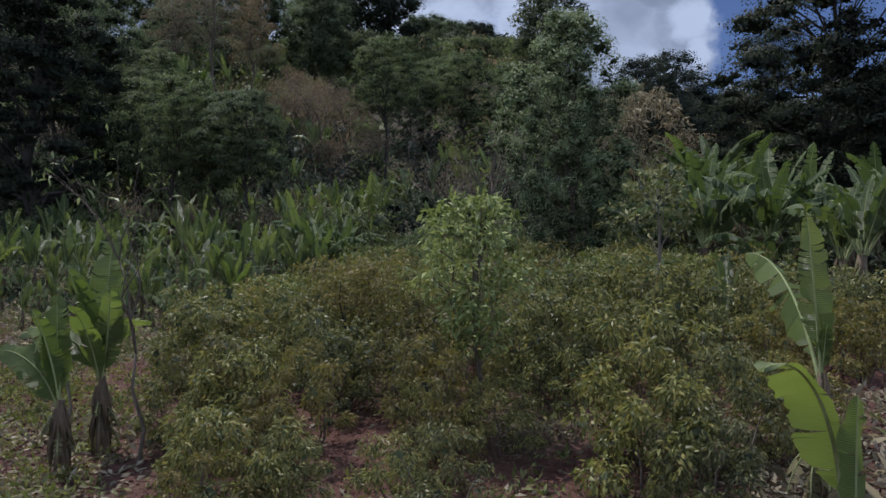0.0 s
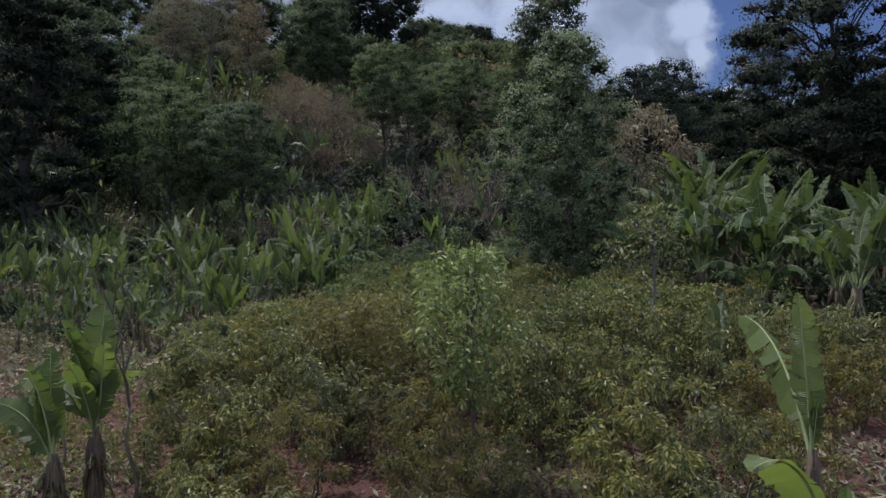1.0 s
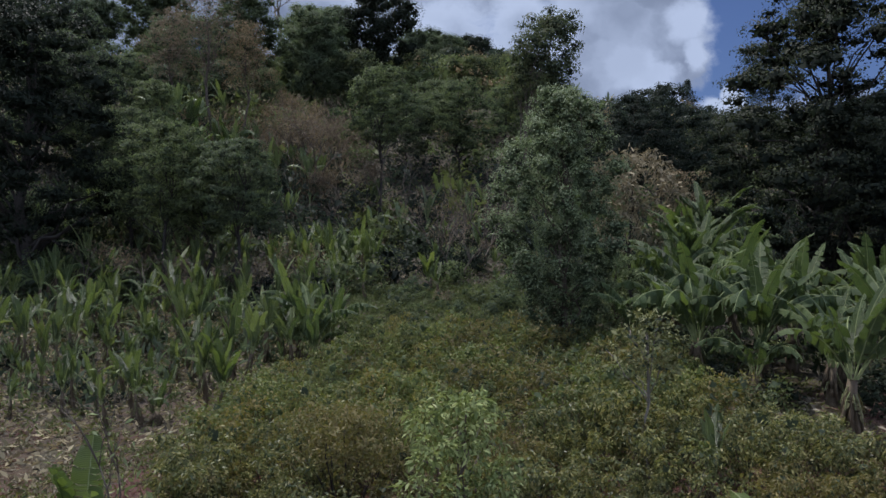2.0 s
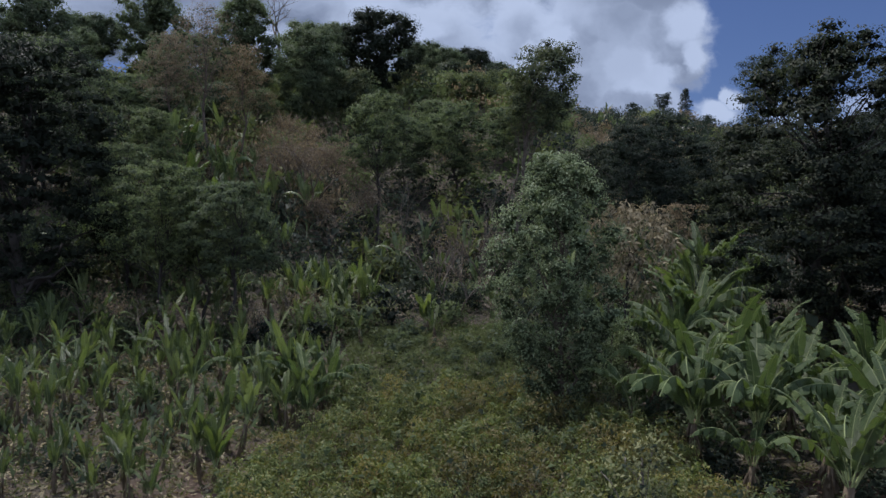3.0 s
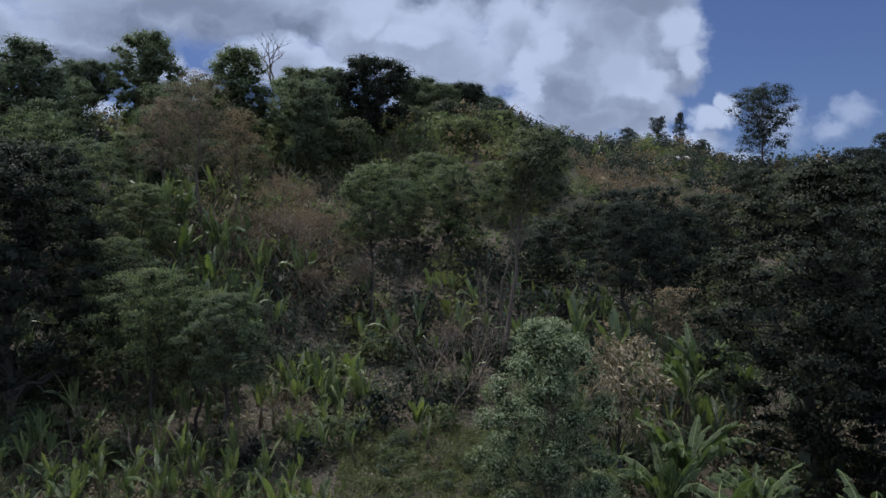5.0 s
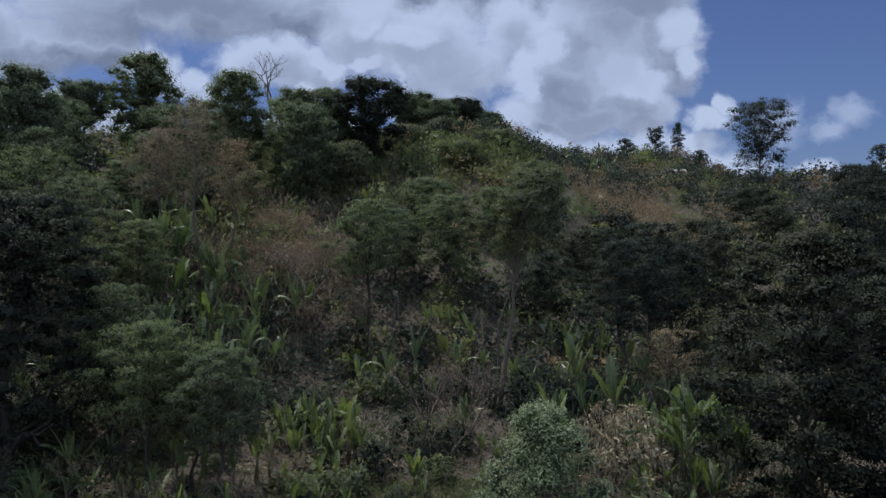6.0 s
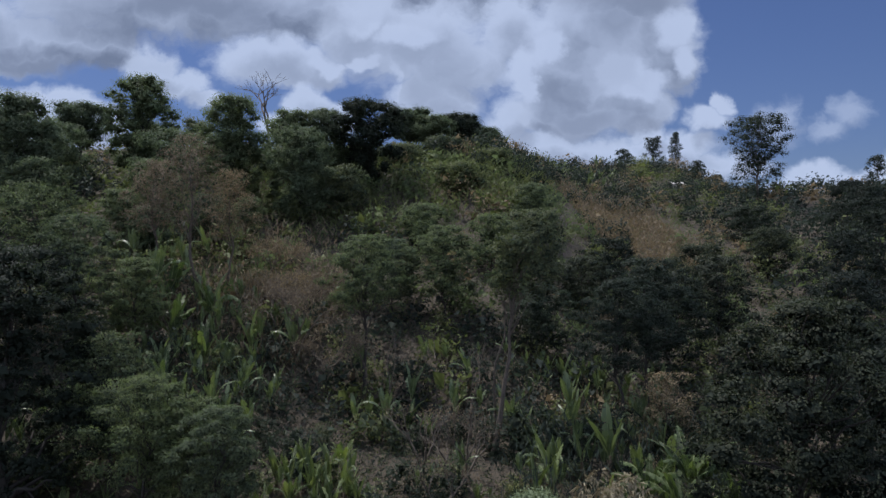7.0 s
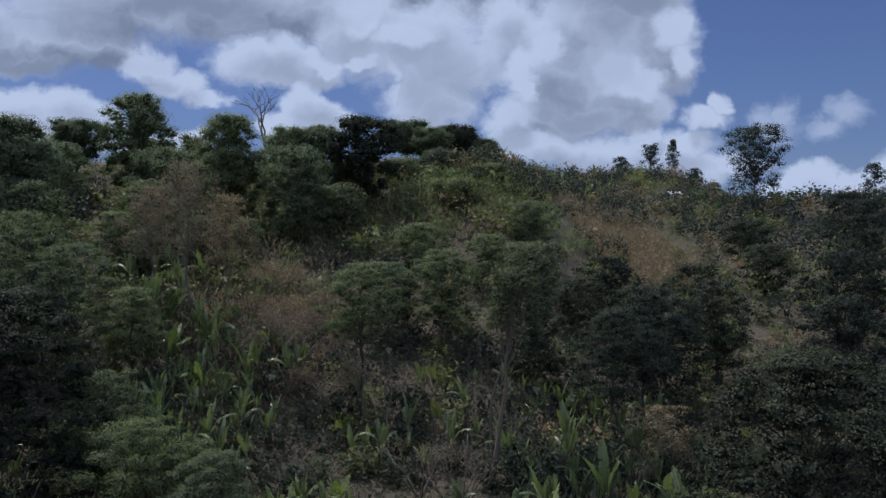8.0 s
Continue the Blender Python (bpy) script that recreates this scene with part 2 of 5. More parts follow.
# blue raised in DARK to stand for the haze over the slope
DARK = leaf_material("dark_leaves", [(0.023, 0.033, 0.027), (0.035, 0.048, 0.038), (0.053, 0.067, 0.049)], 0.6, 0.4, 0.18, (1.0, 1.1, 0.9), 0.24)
OLIVE = leaf_material("olive_leaves", [(0.055, 0.071, 0.040), (0.092, 0.111, 0.060), (0.138, 0.156, 0.088)], 0.6, 0.4, 0.2, (1.0, 1.1, 0.75), 0.36)
YELLOW = leaf_material("yellow_green_leaves", [(0.085, 0.107, 0.054), (0.130, 0.154, 0.077), (0.195, 0.209, 0.113)], 0.6, 0.3, 0.25, (1.0, 1.1, 0.8), 0.4)
BROWN = leaf_material("dry_brown_leaves", [(0.112, 0.096, 0.071), (0.172, 0.143, 0.103), (0.252, 0.205, 0.143)], 0.7, 0.35, 0.2, (1.0, 0.95, 0.85), 0.4)
STRAW = leaf_material("dry_straw_leaves", [(0.10, 0.089, 0.067), (0.20, 0.178, 0.132), (0.34, 0.305, 0.230)], 0.7, 0.25, 0.2, (1.0, 0.95, 0.8))
WEED = leaf_material("weed_leaves", [(0.058, 0.074, 0.034), (0.100, 0.122, 0.050), (0.150, 0.170, 0.070), (0.19, 0.155, 0.085)], 0.6, 0.3)
# DEEP is blued for haze in the same way as DARK
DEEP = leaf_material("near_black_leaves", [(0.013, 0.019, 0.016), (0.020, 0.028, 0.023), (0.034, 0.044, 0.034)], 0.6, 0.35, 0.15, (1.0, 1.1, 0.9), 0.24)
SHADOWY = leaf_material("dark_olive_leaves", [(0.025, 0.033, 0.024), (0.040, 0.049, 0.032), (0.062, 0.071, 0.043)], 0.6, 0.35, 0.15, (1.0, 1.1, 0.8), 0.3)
# fill for crown hearts: the shade inside a crown is put into these colours
INNER_SHADE = leaf_material("inner_painted_shade", [(0.048, 0.064, 0.045), (0.074, 0.094, 0.063)], 0.8, 0.4, 0.15, (1.0, 1.1, 0.9), 0.3)
INNER_SHADE_PALE = leaf_material("pale_inner_painted_shade", [(0.060, 0.082, 0.046), (0.100, 0.128, 0.072)], 0.8, 0.4, 0.15, (1.0, 1.1, 0.9), 0.5)
INNER_SHADE_DEEP = leaf_material("deep_inner_painted_shade", [(0.018, 0.025, 0.020), (0.029, 0.038, 0.029)], 0.8, 0.3, 0.15, (1.0, 1.1, 0.9), 0.3)
CLOD = leaf_material("crumbled_earth", [(0.045, 0.020, 0.014), (0.088, 0.039, 0.028), (0.13, 0.066, 0.048)], 0.95, 0.0, 0.1)
BANANA = blade_material("banana_blade", [(0.066, 0.108, 0.030), (0.118, 0.168, 0.044), (0.190, 0.236, 0.085)], 0.40, 0.42, 0.35)
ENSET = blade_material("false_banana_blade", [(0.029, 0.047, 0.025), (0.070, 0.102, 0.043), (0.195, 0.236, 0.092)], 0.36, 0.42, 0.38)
# darker copy of ENSET with the slope trees' shade put into its colour
ENSET_SHADE = blade_material("false_banana_blade_painted_shade", [(0.028, 0.047, 0.030), (0.056, 0.084, 0.045), (0.125, 0.162, 0.078)], 0.34, 0.42, 0.45)
DEADBLADE = blade_material("dry_blade", [(0.075, 0.055, 0.034), (0.14, 0.105, 0.065), (0.24, 0.185, 0.12)], 0.2, 0.8)
BIGBLADE = blade_material("torn_banana_blade", [(0.024, 0.045, 0.023), (0.038, 0.066, 0.032), (0.105, 0.148, 0.060)], 0.36, 0.42, 0.28)
MIDRIB = bark_material("leaf_midrib", (0.15, 0.19, 0.07), (0.27, 0.30, 0.13), 4.0)
STALK = bark_material("pseudostem_sheath", (0.035, 0.026, 0.018), (0.17, 0.125, 0.075), 5.0)
GREENSTALK = bark_material("green_sheath", (0.07, 0.085, 0.03), (0.19, 0.21, 0.09), 5.0)
BARK = bark_material("bark", (0.035, 0.028, 0.020), (0.13, 0.105, 0.08))
DARKBARK = bark_material("dark_bark", (0.014, 0.012, 0.010), (0.045, 0.038, 0.031))
PALEBARK = bark_material("pale_bark", (0.075, 0.066, 0.052), (0.21, 0.185, 0.15))
WHITEWALL = bark_material("whitewashed_mud", (0.30, 0.285, 0.26), (0.46, 0.44, 0.40), 2.0)


# ---- ground ----
def steps(value, table):
    return float(np.interp(value, [p for p, _ in table], [q for _, q in table]))


LEFT_SLOPE = [(-400, -6), (-20, -1), (5, -0.3), (10, 0), (16, 0.7), (28, 1.3), (36, 1.8), (53, 4.0), (63, 5.4), (74, 7.2), (92, 15.0), (108, 23.5), (130, 35.0), (145, 41), (165, 47), (185, 51), (230, 54), (300, 52), (420, 35), (1500, 10), (6000, 0)]
RIGHT_SLOPE = [(-400, -6), (-20, -1), (5, -0.3), (10, 0), (16, 0.7), (28, 1.5), (36, 2.2), (53, 4.0), (63, 5.5), (75, 7.0), (100, 13), (140, 24), (178, 33.5), (230, 49), (270, 58), (290, 59), (420, 35), (1500, 10), (6000, 0)]


def ground_height(x, y):
    bearing = x / max(y, 1.0)
    w = min(1.0, max(0.0, (bearing - 0.07) / 0.2))
    w = w * w * (3 - 2 * w)
    right = steps(y, RIGHT_SLOPE)
    low = min(1.0, max(0.0, (bearing - 0.33) / 0.12))
    right = right + low * (min(right, 41.0) - right)
    z = steps(y, LEFT_SLOPE) * (1 - w) + right * w
    shoulder = min(1.0, max(0.0, (-0.10 - bearing) / 0.25))
    z += 6.5 * shoulder * steps(y, [(55, 0), (86, 1), (108, 0.9), (140, 0.15), (180, 0)])
    near = max(0.0, 1 - abs(y - 20) / 26)
    z += 0.06 * max(-14, min(14, x)) * min(1.0, near * 1.5)
    spot = Vector((x, y, 0))
    z += 0.10 * noise.noise(spot * 0.6) + min(1.0, max(0, y - 30) / 40) * (0.9 * noise.noise(spot * 0.06) + 0.4 * noise.noise(spot * 0.17))
    return z


def ground_sheet():
    xs = np.concatenate([[-4500, -2000, -900, -450, -260, -180], np.arange(-130, -30, 4), np.arange(-30, 30, 1.0), np.arange(30, 181, 4), [220, 300, 500, 1000, 2200, 4500]])
    ys = np.concatenate([[-4500, -2000, -800, -300, -120, -50], np.arange(-20, 6, 3), np.arange(6, 48, 0.8), np.arange(48, 320, 3), [340, 380, 420, 550, 800, 1300, 2200, 4500]])
    verts = [(float(x), float(y), ground_height(x, y)) for y in ys for x in xs]
    w = len(xs)
    faces = [(j * w + i, j * w + i + 1, (j + 1) * w + i + 1, (j + 1) * w + i) for j in range(len(ys) - 1) for i in range(w - 1)]
    mesh = bpy.data.meshes.new("ground")
    mesh.from_pydata(verts, [], faces)
    mesh.polygons.foreach_set("use_smooth", [True] * len(faces))
    mesh.materials.append(SOIL)
    return tagged(new("ground", mesh), "red-brown farm soil with straw litter rising into a hillside", "ground", kind="structure")


ground_sheet()


# ---- building blocks ----
def part(name, mesh, parent, label=""):
    ob = new(name, mesh)
    ob.parent = parent
    return tagged(ob, label)


def root(name, x, y, label, category, group="", z=None, turn=0.0, scale=1.0):
    ob = new(name)
    ob.empty_display_size = 0.2
    ob.location = (x, y, ground_height(x, y) if z is None else z)
    ob.rotation_euler = (0, 0, turn)
    ob.scale = (scale, scale, scale)
    return tagged(ob, label, category, group)


def place_copy(ob, x, y, turn=0.0, scale=1.0, tilt=0.0, sink=0.0):
    m = Matrix.Translation((x, y, ground_height(x, y) - sink)) @ Euler((tilt, 0, turn)).to_matrix().to_4x4() @ Matrix.Scale(scale, 4)
    made = copy_thing(ob, Matrix.Identity(4))
    made.matrix_basis = m
    return made


def quad_mesh(name, quads, material, inner=None, facing=None):
    """One mesh of many loose four-sided leaves; quads: (n, 4, 3). inner: leaves of the crown's heart, in a darker leaf
    that paints the crown's inner shade. facing: one normal a leaf, so that a clump shades as one soft mass.
    """
    outer = len(quads)
    if inner is not None:
        quads = np.concatenate([quads, inner])
    n = len(quads)
    mesh = bpy.data.meshes.new(name)
    mesh.vertices.add(4 * n)
    mesh.vertices.foreach_set("co", np.ascontiguousarray(quads, dtype=np.float32).ravel())
    mesh.loops.add(4 * n)
    mesh.loops.foreach_set("vertex_index", np.arange(4 * n, dtype=np.int32))
    mesh.polygons.add(n)
    mesh.polygons.foreach_set("loop_start", np.arange(0, 4 * n, 4, dtype=np.int32))
    mesh.materials.append(material)
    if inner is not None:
        mesh.materials.append(INNER_SHADE_DEEP if material in (DARK, DEEP, SHADOWY) else INNER_SHADE_PALE if material in (SILVER, GREENERY, CREST_HAZED) else INNER_SHADE)
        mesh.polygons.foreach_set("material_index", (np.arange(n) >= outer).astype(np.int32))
    mesh.update(calc_edges=True)
    if facing is not None:
        layer = mesh.attributes.new("custom_normal", "FLOAT_VECTOR", "POINT")
        layer.data.foreach_set("vector", np.repeat(facing, 4, axis=0).astype(np.float32).ravel())
    return mesh


def mass_normals(quads, clump_way, heart, share):
    """Normals for leaves: part the leaf's own, part outward from its clump, part outward from the crown."""
    own = unit(np.cross(quads[:, 1] - quads[:, 0], quads[:, 2] - quads[:, 0]))
    crown = unit(quads.mean(axis=1) - heart)
    soft = unit(0.6 * clump_way + 0.45 * crown + np.array([0, 0, 0.12]))
    away = (own * soft).sum(axis=1) < 0
    quads[away] = quads[away][:, ::-1]
    own[away] *= -1.0
    return unit((1 - share) * own + share * soft)


def tubes_mesh(name, lines, material, sides=6):
    """Tapered round branches; lines: [(points, radii)]."""
    verts, faces = [], []
    for points, radii in lines:
        points = [Vector(p) for p in points]
        base = len(verts)
        for i, p in enumerate(points):
            along = (points[min(i + 1, len(points) - 1)] - points[max(i - 1, 0)]).normalized()
            side = along.cross(Vector((0.31, 0.95, 0.1))).normalized()
            over = along.cross(side)
            for k in range(sides):
                a = 2 * math.pi * k / sides
                verts.append(p + radii[i] * (math.cos(a) * side + math.sin(a) * over))
        for i in range(len(points) - 1):
            for k in range(sides):
                a, b = base + i * sides + k, base + i * sides + (k + 1) % sides
                faces.append((a, b, b + sides, a + sides))
        faces.append(tuple(base + (len(points) - 1) * sides + k for k in range(sides)))
    mesh = bpy.data.meshes.new(name)
    mesh.from_pydata([tuple(v) for v in verts], [], faces)
    mesh.polygons.foreach_set("use_smooth", [True] * len(faces))
    mesh.materials.append(material)
    return mesh


def unit(v):
    return v / np.maximum(np.linalg.norm(v, axis=1, keepdims=True), 1e-6)


def leaf_quads(rng, base, outward, length, width, droop=0.3, up=0.6, jitter=0.6):
    """Pointed, slightly folded leaves that grow from base along outward."""
    n = len(base)
    axis = unit(outward + jitter * rng.normal(size=(n, 3)) + np.array([0, 0, -droop]))
    normal = unit(np.array([0, 0, up]) + 0.5 * rng.normal(size=(n, 3)) + 0.3 * outward)
    side = unit(np.cross(axis, normal))
    normal = np.cross(side, axis)
    size = (length * rng.uniform(0.6, 1.25, size=(n, 1)))
    half = size * (width / length) * 0.5
    middle = base + axis * size * 0.45 + normal * half * 0.35
    return np.stack([base, middle + side * half, base + axis * size - normal * size * 0.12, middle - side * half], axis=1)


def spray_quads(rng, base, outward, length, width, droop=0.2):
    """Leaves that lie over the surface of a clump like shingles, tips hanging outward."""
    n = len(base)
    around = unit(np.cross(outward, rng.normal(size=(n, 3))))
    axis = unit(around + 0.45 * outward + np.array([0, 0, -droop]))
    normal = unit(0.8 * outward + np.array([0, 0, 0.5]) + 0.28 * rng.normal(size=(n, 3)))
    side = unit(np.cross(axis, normal))
    normal = np.cross(side, axis)
    size = length * rng.uniform(0.6, 1.3, size=(n, 1))
    half = size * (width / length) * 0.5
    middle = base + axis * size * 0.45 + normal * half * 0.25
    return np.stack([base, middle + side * half, base + axis * size - normal * size * 0.1, middle - side * half], axis=1)


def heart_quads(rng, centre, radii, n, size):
    """Broad leaf sprays added to close the inside of a clump; their dark colour is painted shade."""
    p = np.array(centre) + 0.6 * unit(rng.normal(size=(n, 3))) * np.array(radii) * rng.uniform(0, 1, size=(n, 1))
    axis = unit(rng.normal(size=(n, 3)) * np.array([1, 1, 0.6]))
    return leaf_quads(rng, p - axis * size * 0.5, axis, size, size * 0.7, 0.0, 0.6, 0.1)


def clump_points(rng, centre, radii, n, shell=0.35, top=0.0):
    d = unit(rng.normal(size=(n, 3)))
    flip = (d[:, 2] < 0) & (rng.uniform(size=n) < top)
    d[flip, 2] *= -1
    r = (shell + (1 - shell) * rng.uniform(size=(n, 1)) ** 0.6)
    return np.array(centre) + d * r * np.array(radii), d


def bend(rng, a, b, n=4, sag=0.12):
    """A crooked line of points from a to b."""
    a, b = np.array(a, float), np.array(b, float)
    reach = np.linalg.norm(b - a)
    out = []
    for i in range(n + 1):
        t = i / n
        p = a + (b - a) * t
        if 0 < i < n:
            p = p + rng.normal(size=3) * reach * sag * 0.5
        p[2] += math.sin(math.pi * t) * reach * sag
        out.append(tuple(p))
    return out


def tree(name, label, category, x, y, height, radius, bare, outline, clumps, leaves, leaf, material, seed, bark=None, thick=0.02, squash=0.6, group="", clump=0.25, droop=0.2, lean=0.0, wide_leaf=0.6, heart=7, shingle=True, soft=0.75):
    """A tree: a crooked trunk with limbs that reach the clumps, and a crown of loose leaves. outline gives the crown's width by height."""
    rng = np.random.default_rng(seed)
    thing = root(name, x, y, label, category, group, turn=rng.uniform(0, 6.28))
    bark = bark or BARK
    top = np.array([lean * height, 0, height * 0.9])
    trunk = bend(rng, (0, 0, -0.3), top, 7, 0.035)
    girth = [max(0.03, height * thick * (1 - 0.88 * i / 7)) for i in range(8)]
    girth[0] *= 1.35
    quads, hearts, ways, heart_ways, lines = [], [], [], [], [(trunk, girth)]
    for k in range(clumps):
        t = ((k + rng.uniform(0.1, 0.9)) / clumps) ** 0.85
        wide = radius * float(np.interp(t, np.linspace(0, 1, len(outline)), outline))
        a = k * 2.399 + rng.uniform(-0.6, 0.6)
        r = wide * (1.0 - 0.8 * rng.uniform() ** 1.7) * rng.uniform(0.85, 1.1)
        size = radius * clump * rng.uniform(0.65, 1.35) * (0.6 + 0.4 * wide / radius)
        reach = max(0, r - size * 0.5)
        h = height * (bare + (1 - bare) * t)
        centre = np.array([math.cos(a) * reach + lean * h, math.sin(a) * reach, min(h, height - 0.6 * size * squash)])
        radii = (size, size, size * squash)
        n = int(leaves / clumps * (size / (radius * clump)) ** 2)
        p, d = clump_points(rng, centre, radii, n, 0.55, 0.65)
        quads.append(spray_quads(rng, p, d, leaf * 0.92, leaf * wide_leaf, droop) if shingle else leaf_quads(rng, p, d, leaf, leaf * wide_leaf, droop))
        ways.append(d)
        if heart:
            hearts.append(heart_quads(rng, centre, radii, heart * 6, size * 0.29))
            heart_ways.append(unit(hearts[-1].mean(axis=1) - centre))
        if k % 4 == 0 or clumps < 16:
            fork = min(6.6, max(0.8, 6.2 * bare, 7 * (h / height * 0.8 - 0.1)) + rng.uniform(-0.5, 0.6))
            low = int(fork)
            foot = np.array(trunk[low]) + (np.array(trunk[low + 1]) - np.array(trunk[low])) * (fork - low)
            line = bend(rng, foot, centre, 4, 0.10)
            lines.append((line, [max(0.015, girth[low] * 0.36 * (1 - 0.8 * i / 4)) for i in range(5)]))
    if y < 70:
        stem = part("trunk", tubes_mesh("trunk", lines[:1], bark, 8), thing)
        for line in lines[1:]:
            part("limb", tubes_mesh("limb", [line], bark, 6), stem)
    else:
        part("trunk", tubes_mesh("trunk", lines, bark, 6), thing)
    middle = np.array([lean * height * 0.7, 0, height * (bare + 0.45 * (1 - bare))])
    quads = np.concatenate(quads)
    facing = mass_normals(quads, np.concatenate(ways), middle, soft)
    if heart:
        hearts = np.concatenate(hearts)
        facing = np.concatenate([facing, mass_normals(hearts, np.concatenate(heart_ways), middle, soft)])
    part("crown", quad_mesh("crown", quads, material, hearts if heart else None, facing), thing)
    return thing


def bare_tree(name, label, category, x, y, height, spread, seed, bark, forks=4, stems=1, leaves=0, leaf=0.2, material=None, group="", start=0.45, fine=1.0, hang=0.7):
    """A leafless or thin tree whose branches fork again and again; a few dry leaves at the tips."""
    rng = np.random.default_rng(seed)
    thing = root(name, x, y, label, category, group)
    lines, tips = [], []

    def grow(p, d, reach, girth, level):
        q = p + d * reach
        lines.append((bend(rng, p, q, 3, 0.05), [girth, girth * 0.85, girth * 0.7, girth * 0.55]))
        if level == 0:
            tips.append(q)
            return
        for _ in range(2 if rng.uniform() < 0.5 else 3):
            way = d + rng.normal(size=3) * 0.42 * spread
            way[2] = abs(way[2]) * 0.8 + 0.18
            grow(q, way / np.linalg.norm(way), reach * rng.uniform(0.55, 0.8), max(0.012 * fine, girth * 0.55), level - 1)

    for s in range(stems):
        a = s * 2.4 + rng.uniform()
        lean = 0.0 if stems == 1 else 0.5
        d = np.array([math.cos(a) * lean, math.sin(a) * lean, 1.0])
        grow(np.array([math.cos(a) * 0.2 * (stems > 1), math.sin(a) * 0.2 * (stems > 1), -0.2]), d / np.linalg.norm(d), height * start * rng.uniform(0.8, 1.1), height * 0.018 * fine + 0.02, forks)
    if len(lines) < 60:
        stem = part("trunk", tubes_mesh("trunk", lines[:1], bark, 6), thing)
        for line in lines[1:]:
            part("branch", tubes_mesh("branch", [line], bark, 5), stem)
    else:
        part("trunk", tubes_mesh("trunk", lines, bark, 4), thing)
    if leaves:
        tips = np.array(tips)
        at = tips[rng.integers(0, len(tips), leaves)] + rng.normal(size=(leaves, 3)) * height * 0.05
        part("crown", quad_mesh("crown", leaf_quads(rng, at, unit(rng.normal(size=(leaves, 3))), leaf, leaf * 0.35, hang), material), thing)
    return thing


def shrub(name, label, category, height, radius, leaves, leaf, material, seed, stems=3, group="", crowns=9, low=0.25, bark=None, droop=0.5, narrow=0.42, heart=3, fill=0.45, soft=0.4):
    """A bush of several stems with leafy branches; built at the origin, to be copied."""
    rng = np.random.default_rng(seed)
    thing = new(name)
    thing.empty_display_size = 0.2
    tagged(thing, label, category, group)
    quads, hearts, ways, heart_ways = [], [], [], []
    for k in range(crowns):
        a = k * 2.399 + rng.uniform(-0.4, 0.4)
        h = height * (low + (0.93 - low) * (k + 0.5) / crowns)
        r = radius * math.sqrt(rng.uniform(0.05, 1)) * (1.0 - 0.5 * max(0, h / height - 0.5))
        centre = (math.cos(a) * r, math.sin(a) * r, h)
        size = radius * rng.uniform(0.7, 1.2) * fill
        radii = (size, size, size * 0.8)
        p, d = clump_points(rng, centre, radii, leaves // crowns, 0.35, 0.4)
        p[:, 2] = np.maximum(p[:, 2], 0.06)
        quads.append(leaf_quads(rng, p, d, leaf, leaf * narrow, droop))
        ways.append(d)
        if heart:
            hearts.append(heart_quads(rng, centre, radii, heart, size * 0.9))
            heart_ways.append(unit(hearts[-1].mean(axis=1) - np.array(centre)))
        if k % max(1, crowns // stems) == 0 and k // max(1, crowns // stems) < stems:
            line = bend(rng, (math.cos(a) * 0.08, math.sin(a) * 0.08, -0.1), centre, 4, 0.06)
            part("stem", tubes_mesh("stem", [(line, [0.022 * height * (1 - 0.7 * i / 4) * 0.6 for i in range(5)])], bark or BARK, 5), thing)
    middle = np.array([0, 0, height * 0.4])
    quads = np.concatenate(quads)
    facing = mass_normals(quads, np.concatenate(ways), middle, soft)
    if heart:
        hearts = np.concatenate(hearts)
        facing = np.concatenate([facing, mass_normals(hearts, np.concatenate(heart_ways), middle, soft)])
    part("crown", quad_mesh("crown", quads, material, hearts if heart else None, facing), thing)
    return thing


